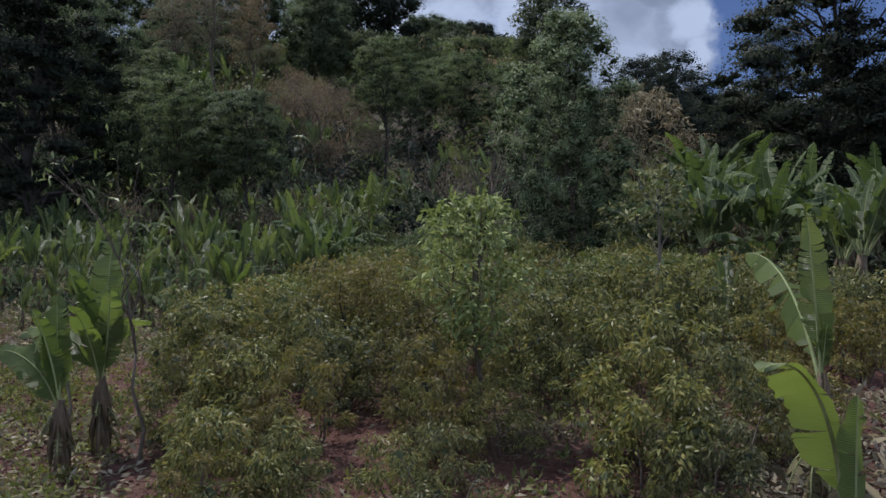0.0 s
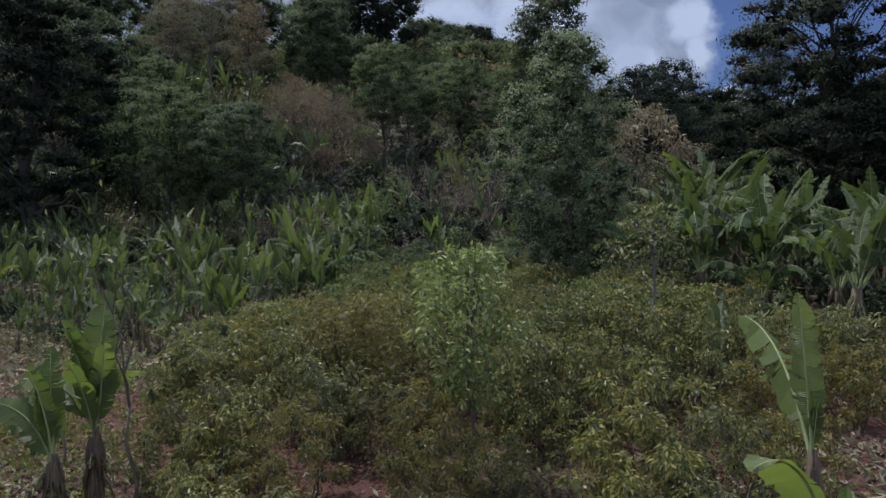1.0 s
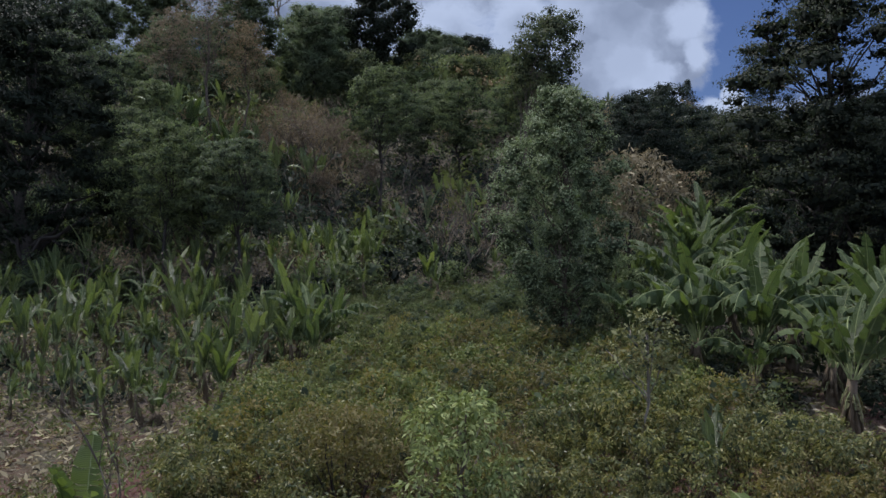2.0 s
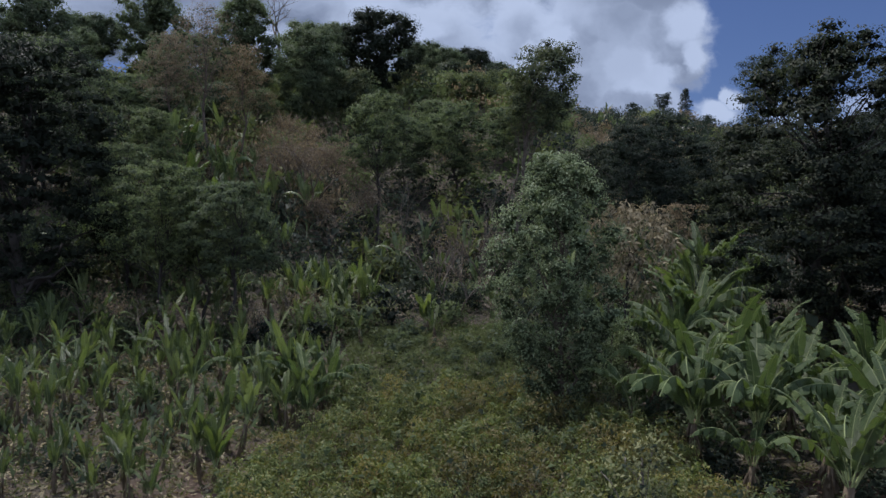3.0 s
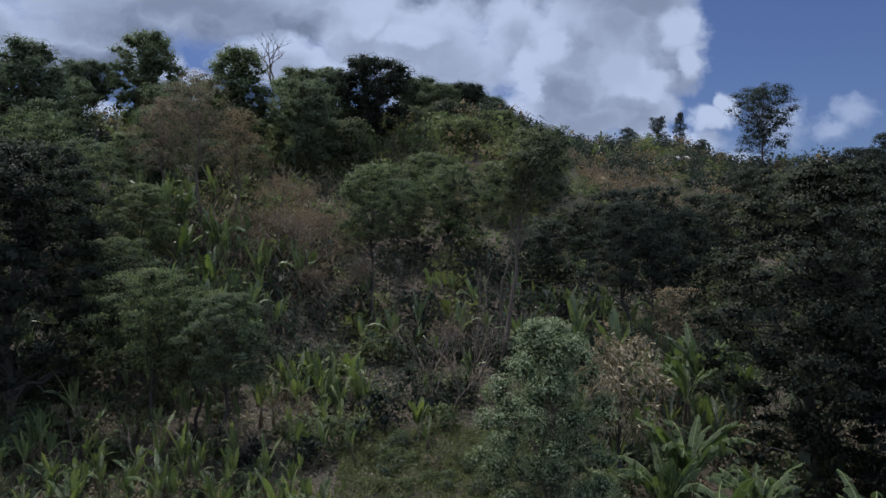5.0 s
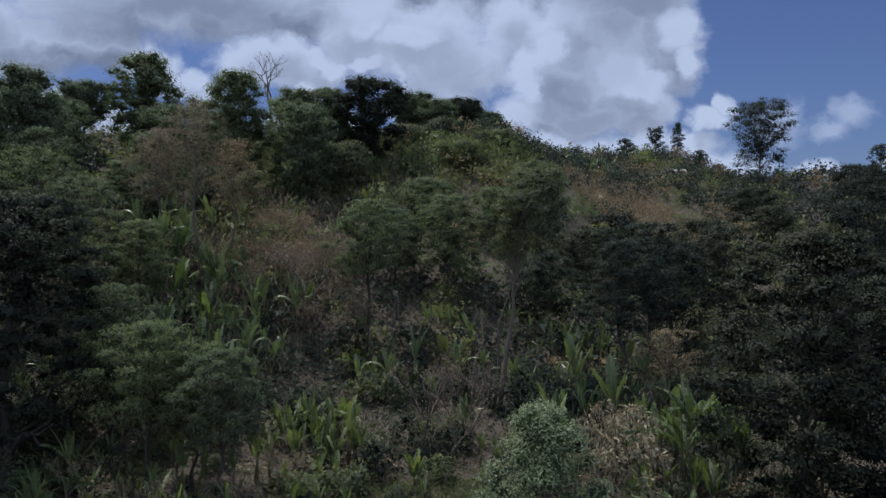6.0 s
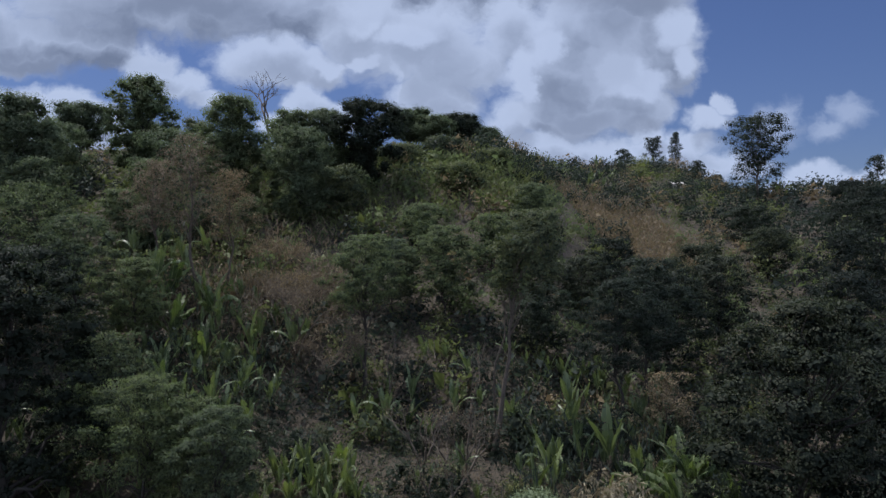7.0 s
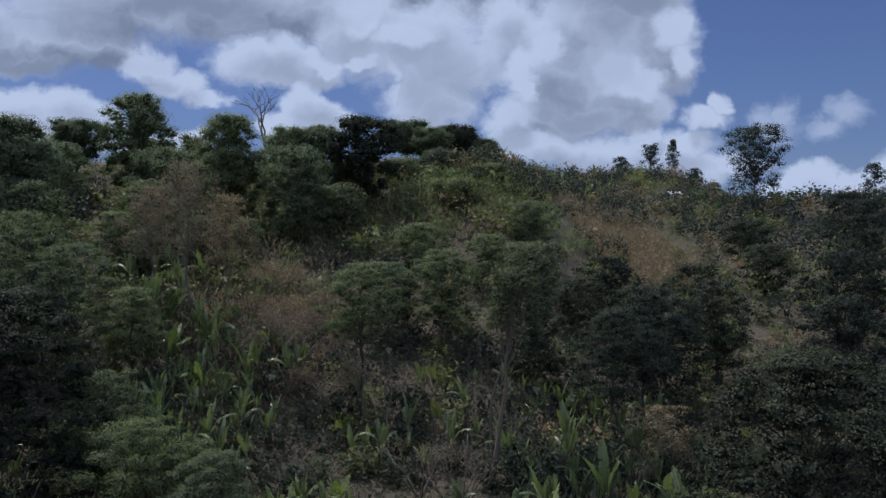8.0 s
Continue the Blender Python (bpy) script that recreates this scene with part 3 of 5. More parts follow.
# ---- banana and false banana ----
def blade_mesh(name, length, width, rise, curl, tears, seed, material, n=12, fold=0.35, own_rib=False, hang=0.0, roll=0.0, slim=1.0):
    """One large leaf along +y from the origin: rising by rise degrees, curling over by curl degrees, torn into strips along the veins. roll turns the blade about its own midrib, slim narrows one half."""
    rng = np.random.default_rng(seed)
    mid, frames = [Vector((0, 0, 0))], []
    for i in range(n + 1):
        a = radians(rise - curl * (i / n) ** 1.6)
        d = Vector((0, math.cos(a), math.sin(a)))
        frames.append((d, Vector((0, -math.sin(a), math.cos(a)))))
        if i < n:
            mid.append(mid[-1] + d * (length / n))
    verts, faces, slots, spread = [], [], [], []

    def wide(t):
        if t < 0.16:
            return width * 0.5 * 0.05
        s = (t - 0.16) / 0.84
        return width * 0.5 * (min(1.0, (s * 5.0) ** 0.6) * (1 - s ** 3.5) ** 0.6 + 0.02)

    for side in (-1, 1):
        i = 1
        while i < n:
            run = 1 if rng.uniform() < tears else int(rng.integers(2, 5) if tears > 0.2 else rng.integers(4, 11))
            run = min(run, n - i)
            lift = fold * rng.uniform(0.4, 1.2) - (rng.uniform(0, 0.7) if rng.uniform() < tears * 0.6 else 0)
            base = len(verts)
            drop = hang * rng.uniform(0.1, 1.5)
            over, down = math.cos(drop), math.sin(drop)
            for j in range(run + 1):
                t = (i + j) / n
                d, up = frames[i + j]
                gap = (0.15 * length / n) * tears
                shift = d * (gap if j == 0 else -gap if j == run else 0)
                half = wide(t) * rng.uniform(0.88, 1.06) * (slim if side < 0 else 1.0)
                wave = 0.05 * width * math.sin(t * 19 + seed)
                verts.append(mid[i + j])
                across = Vector((math.cos(roll), 0, 0)) + up * math.sin(roll)
                verts.append(mid[i + j] + shift + across * side * half * 0.55 * (0.4 + 0.6 * over) - Vector((0, 0, half * 0.4 * down)) + up * (lift * half * 0.55 + wave * 0.4))
                verts.append(mid[i + j] + shift * 2 + across * side * half * (0.25 + 0.75 * over) - Vector((0, 0, half * down)) + up * (lift * half * 0.75 + wave) + d * half * 0.18)
                spread += [(0.5, t * length), (0.5 + side * half * 0.55, t * length), (0.5 + side * half, t * length)]
            for j in range(run):
                for c in range(2):
                    a, b = base + 3 * j + c, base + 3 * j + 3 + c
                    faces.append((a, a + 1, b + 1, b) if side > 0 else (a, b, b + 1, a + 1))
                    slots.append(0)
            i += run
    for i in range(n):
        r0, r1 = 0.035 * width * (1 - i / n) + 0.004, 0.035 * width * (1 - (i + 1) / n) + 0.004
        r0, r1 = r0 * 1.3, r1 * 1.3
        base = len(verts)
        for j, r in ((i, r0), (i + 1, r1)):
            d, up = frames[j]
            verts += [mid[j] + Vector((r, 0, 0)), mid[j] - up * r * 1.4, mid[j] + Vector((-r, 0, 0)), mid[j] + up * r * 0.6]
            spread += [(0.5, 0.0)] * 4
        for k in range(4):
            faces.append((base + k, base + (k + 1) % 4, base + 4 + (k + 1) % 4, base + 4 + k))
            slots.append(1)
    if own_rib:
        first = slots.index(1)
        start = min(min(f) for f in faces[first:])
        rib = bpy.data.meshes.new("midrib")
        rib.from_pydata([tuple(v) for v in verts[start:]], [], [tuple(v - start for v in f) for f in faces[first:]])
        rib.materials.append(MIDRIB)
        verts, faces, slots = verts[:start], faces[:first], slots[:first]
    mesh = bpy.data.meshes.new(name)
    mesh.from_pydata([tuple(v) for v in verts], [], faces)
    mesh.materials.append(material)
    mesh.materials.append(MIDRIB)
    mesh.polygons.foreach_set("material_index", slots)
    mesh.polygons.foreach_set("use_smooth", [True] * len(faces))
    layer = mesh.uv_layers.new(name="blade")
    layer.data.foreach_set("uv", [c for face in faces for v in face for c in spread[v]])
    if own_rib:
        RIBS[mesh.name] = rib
    return mesh


RIBS = {}
UPRIGHT = [blade_mesh("leaf", 2.0 + 0.25 * k, 0.34 + 0.09 * (k % 3), 89 - 2 * k, 3 + 8 * k, 0.5, 10 + k, ENSET, 8, 0.4, False, 0.3) for k in range(4)]
ARCHED = [blade_mesh("leaf", 2.0 + 0.2 * k, 0.40 + 0.05 * (k % 2), 85 - 3 * k, 45 + 28 * k, 0.8, 20 + k, ENSET, 13, 0.1, False, 0.8) for k in range(4)]
DROOPED = [blade_mesh("dry_leaf", 0.62 + 0.14 * k, 0.17 + 0.03 * k, -38 - 12 * k, 44 - 10 * k, 0.8, 30 + k, DEADBLADE, 7, -0.5) for k in range(3)]
LONG_UPRIGHT = [blade_mesh("leaf", 3.2 + 0.25 * k, 0.56, 88 - 3 * k, 18 + 22 * k, 0.45, 60 + k, BIGBLADE, 18, 0.25, False, 0.3) for k in range(3)]
LONG_ARCHED = [blade_mesh("leaf", 3.3 + 0.2 * k, 0.74, 84 - 4 * k, 70 + 20 * k, 0.6, 65 + k, BIGBLADE, 26, 0.0, False, 1.15) for k in range(4)]
UPRIGHT_BANANA = [blade_mesh("leaf", 2.1 + 0.2 * k, 0.56, 87 - 3 * k, 12 + 10 * k, 0.3, 40 + k, BANANA, 18, 0.3) for k in range(3)]
ARCHED_BANANA = [blade_mesh("leaf", 2.2 + 0.15 * k, 0.66, 80 - 4 * k, 95 + 22 * k, 0.55, 50 + k, BANANA, 22, -0.2, False, 0.8) for k in range(3)]


def sheath_mesh(name, height, girth, seed, material, rags=11):
    """The stem of overlapping leaf sheaths, swollen at its foot, hung with ragged dry strips."""
    rng = np.random.default_rng(seed)
    lines = [([(0, 0, -0.25), (0.01, 0, height * 0.3), (-0.01, 0.01, height * 0.7), (0.02, 0.01, height)], [girth * 1.1, girth * 0.9, girth * 0.7, girth * 0.5])]
    for k in range(rags):
        a = k * 2.4 + rng.uniform(-0.5, 0.5)
        h1 = height * rng.uniform(0.35, 1.0)
        h0 = h1 - height * rng.uniform(0.25, 0.6)
        h0 = max(h0, -0.02)
        c, s = math.cos(a), math.sin(a)
        out = girth * rng.uniform(0.95, 1.6)
        lines.append(([(c * girth * 0.6, s * girth * 0.6, h1), (c * girth * 0.95, s * girth * 0.95, (h0 + h1) / 2), (c * out, s * out, h0)], [girth * 0.16, girth * rng.uniform(0.22, 0.42), girth * 0.05]))
    return tubes_mesh(name, lines, material, 4)


STEM_GREEN = sheath_mesh("pseudostem", 1.0, 0.11, 1, GREENSTALK, 9)
STEM_BROWN = sheath_mesh("pseudostem", 1.0, 0.12, 2, STALK)
STEM_SHAGGY = sheath_mesh("pseudostem", 1.0, 0.115, 5, STALK, 30)


def banana_plant(name, label, group, stem, uprights, archeds, dry, seed, kinds, brown=True, girth=1.0, size=1.0):
    """A clump of big leaves that spring from the top of a sheathed stem; built at the origin."""
    rng = np.random.default_rng(seed)
    thing = new(name)
    thing.empty_display_size = 0.2
    tagged(thing, label, "banana plant", group)
    s = part("pseudostem", STEM_BROWN if brown else STEM_GREEN, thing)
    s.scale = (girth, girth, stem)
    spots = [("leaf", kinds[0], k) for k in range(uprights)] + [("leaf", kinds[1], k) for k in range(archeds)] + [("dry_leaf", DROOPED, k) for k in range(dry)]
    turn = rng.uniform(0, 6.28)
    for word, meshes, k in spots:
        turn += 2.399 + rng.uniform(-0.35, 0.35)
        ob = part(word, meshes[int(rng.integers(0, len(meshes)))], thing, "withered brown hanging leaf" if word == "dry_leaf" else "")
        up = stem * (0.93 if word == "leaf" else rng.uniform(0.55, 0.85))
        tip = rng.uniform(-0.19, 0.03)
        ob.matrix_local = Matrix.Translation((0.02 - math.sin(turn) * 0.05 * girth, math.cos(turn) * 0.05 * girth, up)) @ Euler((tip, rng.uniform(-0.2, 0.2), turn), "XYZ").to_matrix().to_4x4() @ Matrix.Scale(size * rng.uniform(0.78, 1.1), 4)
    return thing


def retire(ob):
    """Take away a pattern thing once its copies stand."""
    for o in (*ob.children_recursive, ob):
        bpy.data.objects.remove(o)


def scatter(patterns, spots, seed, lo=0.85, hi=1.15, tilt=0.06, sink=0.05):
    rng = np.random.default_rng(seed)
    for i, (x, y, s) in enumerate(spots):
        place_copy(patterns[int(rng.integers(0, len(patterns)))], x, y, rng.uniform(0, 6.28), s * rng.uniform(lo, hi), rng.uniform(-tilt, tilt), sink)


def inside(x, y, corners):
    hit, j = False, len(corners) - 1
    for i in range(len(corners)):
        (x0, y0), (x1, y1) = corners[i], corners[j]
        if (y0 > y) != (y1 > y) and x < (x1 - x0) * (y - y0) / (y1 - y0) + x0:
            hit = not hit
        j = i
    return hit


def sow(corners, gap, seed, keep_off=()):
    """Spots on a loose grid inside a plot, away from the given (x, y, r)."""
    rng = np.random.default_rng(seed)
    xs, ys = [c[0] for c in corners], [c[1] for c in corners]
    spots = []
    row = 0
    y = min(ys)
    while y < max(ys):
        x = min(xs) + (row % 2) * gap * 0.5
        while x < max(xs):
            u, v = x + rng.uniform(-0.38, 0.38) * gap, y + rng.uniform(-0.38, 0.38) * gap
            if inside(u, v, corners) and all((u - a) ** 2 + (v - b) ** 2 > r * r for a, b, r in keep_off):
                spots.append((u, v, 1.0))
            x += gap
        y += gap * 0.87
        row += 1
    return spots


# ---- the coffee plot ----
COFFEE_PLOT = [(-3.3, 8.4), (4.0, 8.4), (6.2, 12), (9.4, 14), (10.6, 18.5), (9.2, 23), (7.5, 33), (3.0, 37), (-3.0, 37), (-5.0, 33), (-7.2, 27), (-7.0, 20), (-5.6, 15), (-4.8, 11.4), (-4.0, 10.0)]
CLEARINGS = [(-1.25, 12.5, 1.0), (1.3, 11.0, 1.1), (2.4, 10.6, 0.8), (4.5, 8.8, 1.4), (1.7, 9.4, 1.2), (-1.5, 15.6, 0.8), (6.1, 16.2, 0.9), (0.6, 12.4, 0.6), (2.2, 22, 0.8), (6.6, 12.3, 1.0), (-1.95, 16.5, 1.1), (-1.5, 11.2, 0.9), (0.9, 9.9, 1.0), (3.2, 11.9, 0.7), (-3.4, 10.0, 0.6), (4.3, 13.2, 0.7), (-2.9, 13.6, 0.6), (2.6, 13.4, 0.6)]
COFFEE_LABELS = ("leafy green coffee shrub on bare red soil", "sparse coffee shrub with drying reddish leaves")
patterns = []
for k in range(8):
    dry = k in (4, 6)
    patterns.append(shrub("coffee_shrub", COFFEE_LABELS[dry], "coffee shrub", 1.50 + 0.14 * (k % 4), 0.74 + 0.06 * (k % 3), 1700 if not dry else 1300, 0.100, COFFEE_DRY if dry else COFFEE, 100 + k, 3, "coffee shrubs in the plot", 15, 0.14, None, 0.9, 0.40, 1, 0.32, 0.15))
near = [shrub("coffee_shrub", COFFEE_LABELS[k in (1, 3)], "coffee shrub", 1.45 + 0.15 * k, 0.74 + 0.05 * (k % 3), 2600, 0.086, COFFEE_DRY if k in (1, 3) else COFFEE, 140 + k, 4, "coffee shrubs in the plot", 16, 0.14, None, 1.1, 0.34, 1, 0.30, 0.1) for k in range(5)]
light = [shrub("coffee_shrub", COFFEE_LABELS[k == 2], "coffee shrub", 1.55 + 0.12 * k, 0.80, 900, 0.115, COFFEE_DRY if k == 2 else GREENERY, 120 + k, 3, "coffee shrubs in the plot", 15, 0.14, None, 0.9, 0.42, 2, 0.38) for k in range(4)]
rows = sow(COFFEE_PLOT, 1.2, 5, CLEARINGS)
scatter(near, [spot for spot in rows if spot[1] < 13.5], 5, 0.5, 1.2, 0.08)
scatter(patterns, [spot for spot in rows if 13.5 <= spot[1] < 20], 6, 0.70, 1.22, 0.08)
scatter(light, [spot for spot in rows if spot[1] >= 20], 7, 0.70, 1.22, 0.08)
for x, y, s in ((3.1, 11.0, 1.45), (2.75, 9.7, 1.3), (3.3, 9.2, 0.95), (0.9, 11.6, 0.8), (-3.6, 12.6, 1.3), (2.2, 15.0, 1.35), (4.6, 19.0, 1.4), (-2.8, 20.5, 1.4), (7.0, 21.5, 1.35), (-5.6, 17.0, 1.3), (0.4, 19.0, 1.4)):
    place_copy((near if y < 14 else patterns)[int(y) % 3], x, y, x, s, 0.03, 0.05)
for p in patterns + light + near:
    retire(p)

tree("young_tree", "young broad-leaved tree with bright drooping leaves", "tree", 0.52, 12.5, 4.0, 1.12, 0.34, (0.4, 0.6, 0.9, 1.0, 0.9, 0.55), 46, 3000, 0.14, BRIGHT, 201, BARK, 0.009, 0.8, "", 0.27, 0.75, 0.0, 0.42, 0, False, 0.3)
bush = shrub("olive_bush", "tall olive-brown bush on a fan of dark crooked stems", "bush", 2.75, 1.45, 5200, 0.10, COFFEE_DRY, 203, 9, "", 40, 0.48, DARKBARK, 0.5, 0.45, 0, 0.30, 0.4)
place_copy(bush, -1.95, 16.8)
retire(bush)
tree("sapling", "slim sapling with yellowish feathery leaf sprays", "tree", 5.05, 17.3, 4.3, 1.40, 0.62, (0.8, 1.0, 0.9, 0.5), 22, 1000, 0.15, SPRAY, 202, PALEBARK, 0.009, 0.35, "", 0.34, 0.2, 0.0, 0.4, 1, False)
bare_tree("sapling", "almost leafless sapling with a few pale round leaves", "tree", -5.05, 12.1, 3.9, 0.9, 204, BARK, 3, 1, 60, 0.15, BRIGHT, "", 0.5, 0.3)
bare_tree("sapling", "almost leafless sapling with a few pale round leaves", "tree", -7.4, 14.5, 2.9, 1.1, 205, PALEBARK, 3, 1, 70, 0.16, BRIGHT, "", 0.5, 0.25)

# ---- bananas round the plot ----
BANANA_KINDS, ENSET_KINDS = (UPRIGHT_BANANA, ARCHED_BANANA), (UPRIGHT, ARCHED)
BIG_FLOP = blade_mesh("leaf", 3.3, 0.74, 75, 84, 0.18, 61, BANANA, 44, 0.0, True, 0.25, -0.1, 0.32)
ARCHING = blade_mesh("leaf", 2.45, 0.86, 83, 74, 0.28, 64, BANANA, 36, 0.05, True, 0.15, 0.85)
HOOKED = blade_mesh("leaf", 2.1, 0.50, 100, 108, 0.3, 62, BANANA, 30, 0.05, True, 0.2, 0.75)
RECEDING = blade_mesh("leaf", 2.75, 0.50, 66, 76, 0.35, 66, BANANA, 34, 0.0, True, 0.9, 0.5)
NARROW = blade_mesh("leaf", 1.9, 0.36, 88, 8, 0.6, 75, BANANA, 26, 0.75, True)
ROLLED = blade_mesh("leaf", 1.5, 0.30, 89, 4, 0.2, 77, BANANA, 20, 0.9, True)
RAGGED = [blade_mesh("leaf", 1.9, 0.50, 88, 10 + 10 * k, 0.55, 63 + k, BANANA, 26, 0.62, True) for k in range(2)]


def one_banana(x, y, label, stem, up, over, dry, seed, kinds, turn=0.0, brown=True, girth=1.0, size=1.0, group="banana plants round the coffee"):
    p = banana_plant("banana_plant", label, group, stem, up, over, dry, seed, kinds, brown, girth, size)
    p.location = (x, y, ground_height(x, y) - 0.03)
    p.rotation_euler = (0, 0, turn)
    return p


def posed_banana(x, y, label, stem, leaves, girth=1.0, brown=True):
    """A single plant whose leaves are set one by one: mesh, turn, tip and lean in degrees, size, height on the stem."""
    p = tagged(new("banana_plant"), label, "banana plant", "banana plants round the coffee")
    p.location = (x, y, ground_height(x, y) - 0.03)
    s = part("pseudostem", STEM_SHAGGY if brown else STEM_GREEN, p)
    s.scale = (girth, girth, stem)
    for mesh, turn, tip, lean, size, up in leaves:
        leaf = part("dry_leaf" if mesh in DROOPED else "leaf", mesh, p, "withered brown hanging leaf" if mesh in DROOPED else "")
        leaf.matrix_local = Matrix.Translation((0, 0, stem * up)) @ Euler((0, radians(lean), radians(turn))).to_matrix().to_4x4() @ Euler((radians(tip), 0, 0)).to_matrix().to_4x4() @ Matrix.Scale(size, 4)
        if mesh.name in RIBS:
            part("midrib", RIBS[mesh.name], leaf, "pale fleshy midrib")
    return p


posed_banana(4.42, 8.6, "young banana plant with torn backlit leaves and dead skirts", 1.95, [
    (NARROW, 140, -2, 3, 1.0, 0.98), (RAGGED[0], 40, 1, 9, 0.74, 0.96), (RECEDING, 2, 0, 0, 1.0, 0.9), (RAGGED[1], 150, -4, -6, 0.34, 0.98),
    (DROOPED[0], 40, 0, 0, 1.1, 0.6), (DROOPED[1], 130, -10, 0, 1.1, 0.7), (DROOPED[2], 220, 0, 0, 1.0, 0.5), (DROOPED[0], 310, 0, 0, 1.0, 0.55), (DROOPED[2], 170, 0, 0, 1.0, 0.75), (DROOPED[1], 90, 0, 0, 1.1, 0.65), (DROOPED[2], 120, 0, 0, 1.1, 0.5), (DROOPED[1], 200, 0, 0, 1.0, 0.85)], 0.9)
posed_banana(4.4, 8.02, "banana sucker with one broad torn arching leaf", 0.50, [
    (BIG_FLOP, 134, 0, 0, 1.0, 0.7), (DROOPED[1], 10, 0, 0, 0.6, 0.9), (DROOPED[0], 190, 0, 0, 0.5, 0.9), (DROOPED[2], 100, 0, 0, 0.5, 0.9), (DROOPED[0], 150, 0, 0, 0.7, 0.9), (DROOPED[1], 240, 0, 0, 0.6, 0.9)], 0.7)
posed_banana(4.1, 7.3, "cut banana stump with a rolled grey-green leaf", 0.7, [
    (ROLLED, 185, 0, 1, 1.0, 0.85), (DROOPED[1], 60, 0, 0, 0.6, 0.8), (DROOPED[0], 160, 0, 0, 0.6, 0.7), (DROOPED[2], 270, 0, 0, 0.6, 0.8)], 0.85)
posed_banana(-6.25, 12.0, "small banana plant with one arching dark leaf", 1.2, [
    (RAGGED[0], 10, -3, -4, 0.95, 0.95), (RAGGED[1], 160, -5, 5, 0.85, 0.95), (NARROW, 60, -6, -5, 0.80, 0.9), (HOOKED, 60, -6, 0, 0.85, 0.9), (ARCHING, 84, -12, 0, 0.66, 0.80), (DROOPED[0], 60, 0, 0, 0.9, 0.8), (DROOPED[1], 200, 0, 0, 0.8, 0.7), (DROOPED[2], 330, 0, 0, 0.8, 0.8), (DROOPED[1], 280, 0, 0, 0.7, 0.6), (DROOPED[0], 150, 0, 0, 0.9, 0.9), (DROOPED[2], 20, 0, 0, 0.8, 0.5)], 1.25)
posed_banana(-5.95, 12.8, "banana plant with bright yellow-green upright leaves", 1.4, [
    (RAGGED[0], 0, -1, 2, 1.30, 0.95), (NARROW, 70, -4, -8, 1.1, 0.9), (RAGGED[1], 190, -5, -9, 0.95, 0.85), (RAGGED[1], 150, -4, 6, 1.1, 0.9), (UPRIGHT_BANANA[2], 175, -14, -3, 0.75, 0.85), (HOOKED, -95, -12, 0, 0.8, 0.9), (HOOKED, 95, -30, 0, 0.9, 0.9), (RAGGED[1], -50, -6, 0, 0.9, 0.9), (DROOPED[2], 120, 0, 0, 0.9, 0.8), (DROOPED[0], 260, 0, 0, 0.9, 0.7), (DROOPED[1], 20, 0, 0, 0.8, 0.6), (DROOPED[0], 190, 0, 0, 0.8, 0.8), (DROOPED[2], 70, 0, 0, 0.9, 0.5), (DROOPED[1], 310, 0, 0, 0.9, 0.5)], 1.25)
one_banana(6.2, 16.3, "stunted banana plant with brown withered skirts", 0.85, 4, 1, 5, 61, ENSET_KINDS, 0.4, True, 1.0, 0.68)
BIG_FRONT = [(11.5, 20.2, 1.2, 7, 3, 3, 1.35), (9.5, 26.6, 1.1, 6, 7, 3, 1.45), (11.4, 25.6, 1.2, 6, 7, 2, 1.55), (13.4, 27.5, 1.2, 6, 7, 2, 1.5), (14.8, 23.5, 1.1, 6, 6, 2, 1.4), (10.6, 29.5, 1.4, 6, 6, 2, 1.5), (16.8, 28.5, 1.4, 6, 6, 2, 1.5), (12.7, 23.4, 0.7, 5, 5, 2, 1.15)]
BIG_BACK = [(11.3, 34.3, 1.9, 6, 6, 2, 1.45), (12.9, 36.3, 2.7, 8, 5, 2, 1.65), (9.9, 32.6, 1.2, 4, 5, 2, 1.1), (8.0, 29.2, 0.9, 4, 5, 2, 1.1), (12.6, 31, 1.8, 6, 6, 2, 1.5), (15.0, 33, 1.7, 5, 6, 2, 1.5), (19, 31, 1.5, 5, 6, 2, 1.4), (18, 25, 1.3, 5, 6, 2, 1.3), (10.5, 24.0, 0.5, 4, 4, 2, 0.9), (14.0, 25.3, 0.8, 4, 5, 2, 1.1)]
for k, (x, y, stem, up, over, dry, size) in enumerate(BIG_FRONT + BIG_BACK):
    one_banana(x, y, "tall banana plant with arching grey-green leaves", stem + 0.6, up - 2, over + 4, dry + 4, 70 + k, (LONG_UPRIGHT, LONG_ARCHED), k * 1.1, True, 1.9, size * 0.70)

for k, (x, y, stem, size) in enumerate([(19.4, 52.7, 4.2, 1.25), (17.9, 50.6, 3.2, 1.1), (20.8, 54.5, 3.6, 1.15), (16.6, 53.4, 2.8, 1.05), (22.3, 51.8, 2.9, 1.05)]):
    one_banana(x, y, "very tall banana plant with hanging shredded leaves", stem, 5, 7, 7, 93 + k, (LONG_UPRIGHT, LONG_ARCHED), k * 1.7, True, 2.2, size, "tall bananas on the lower slope")

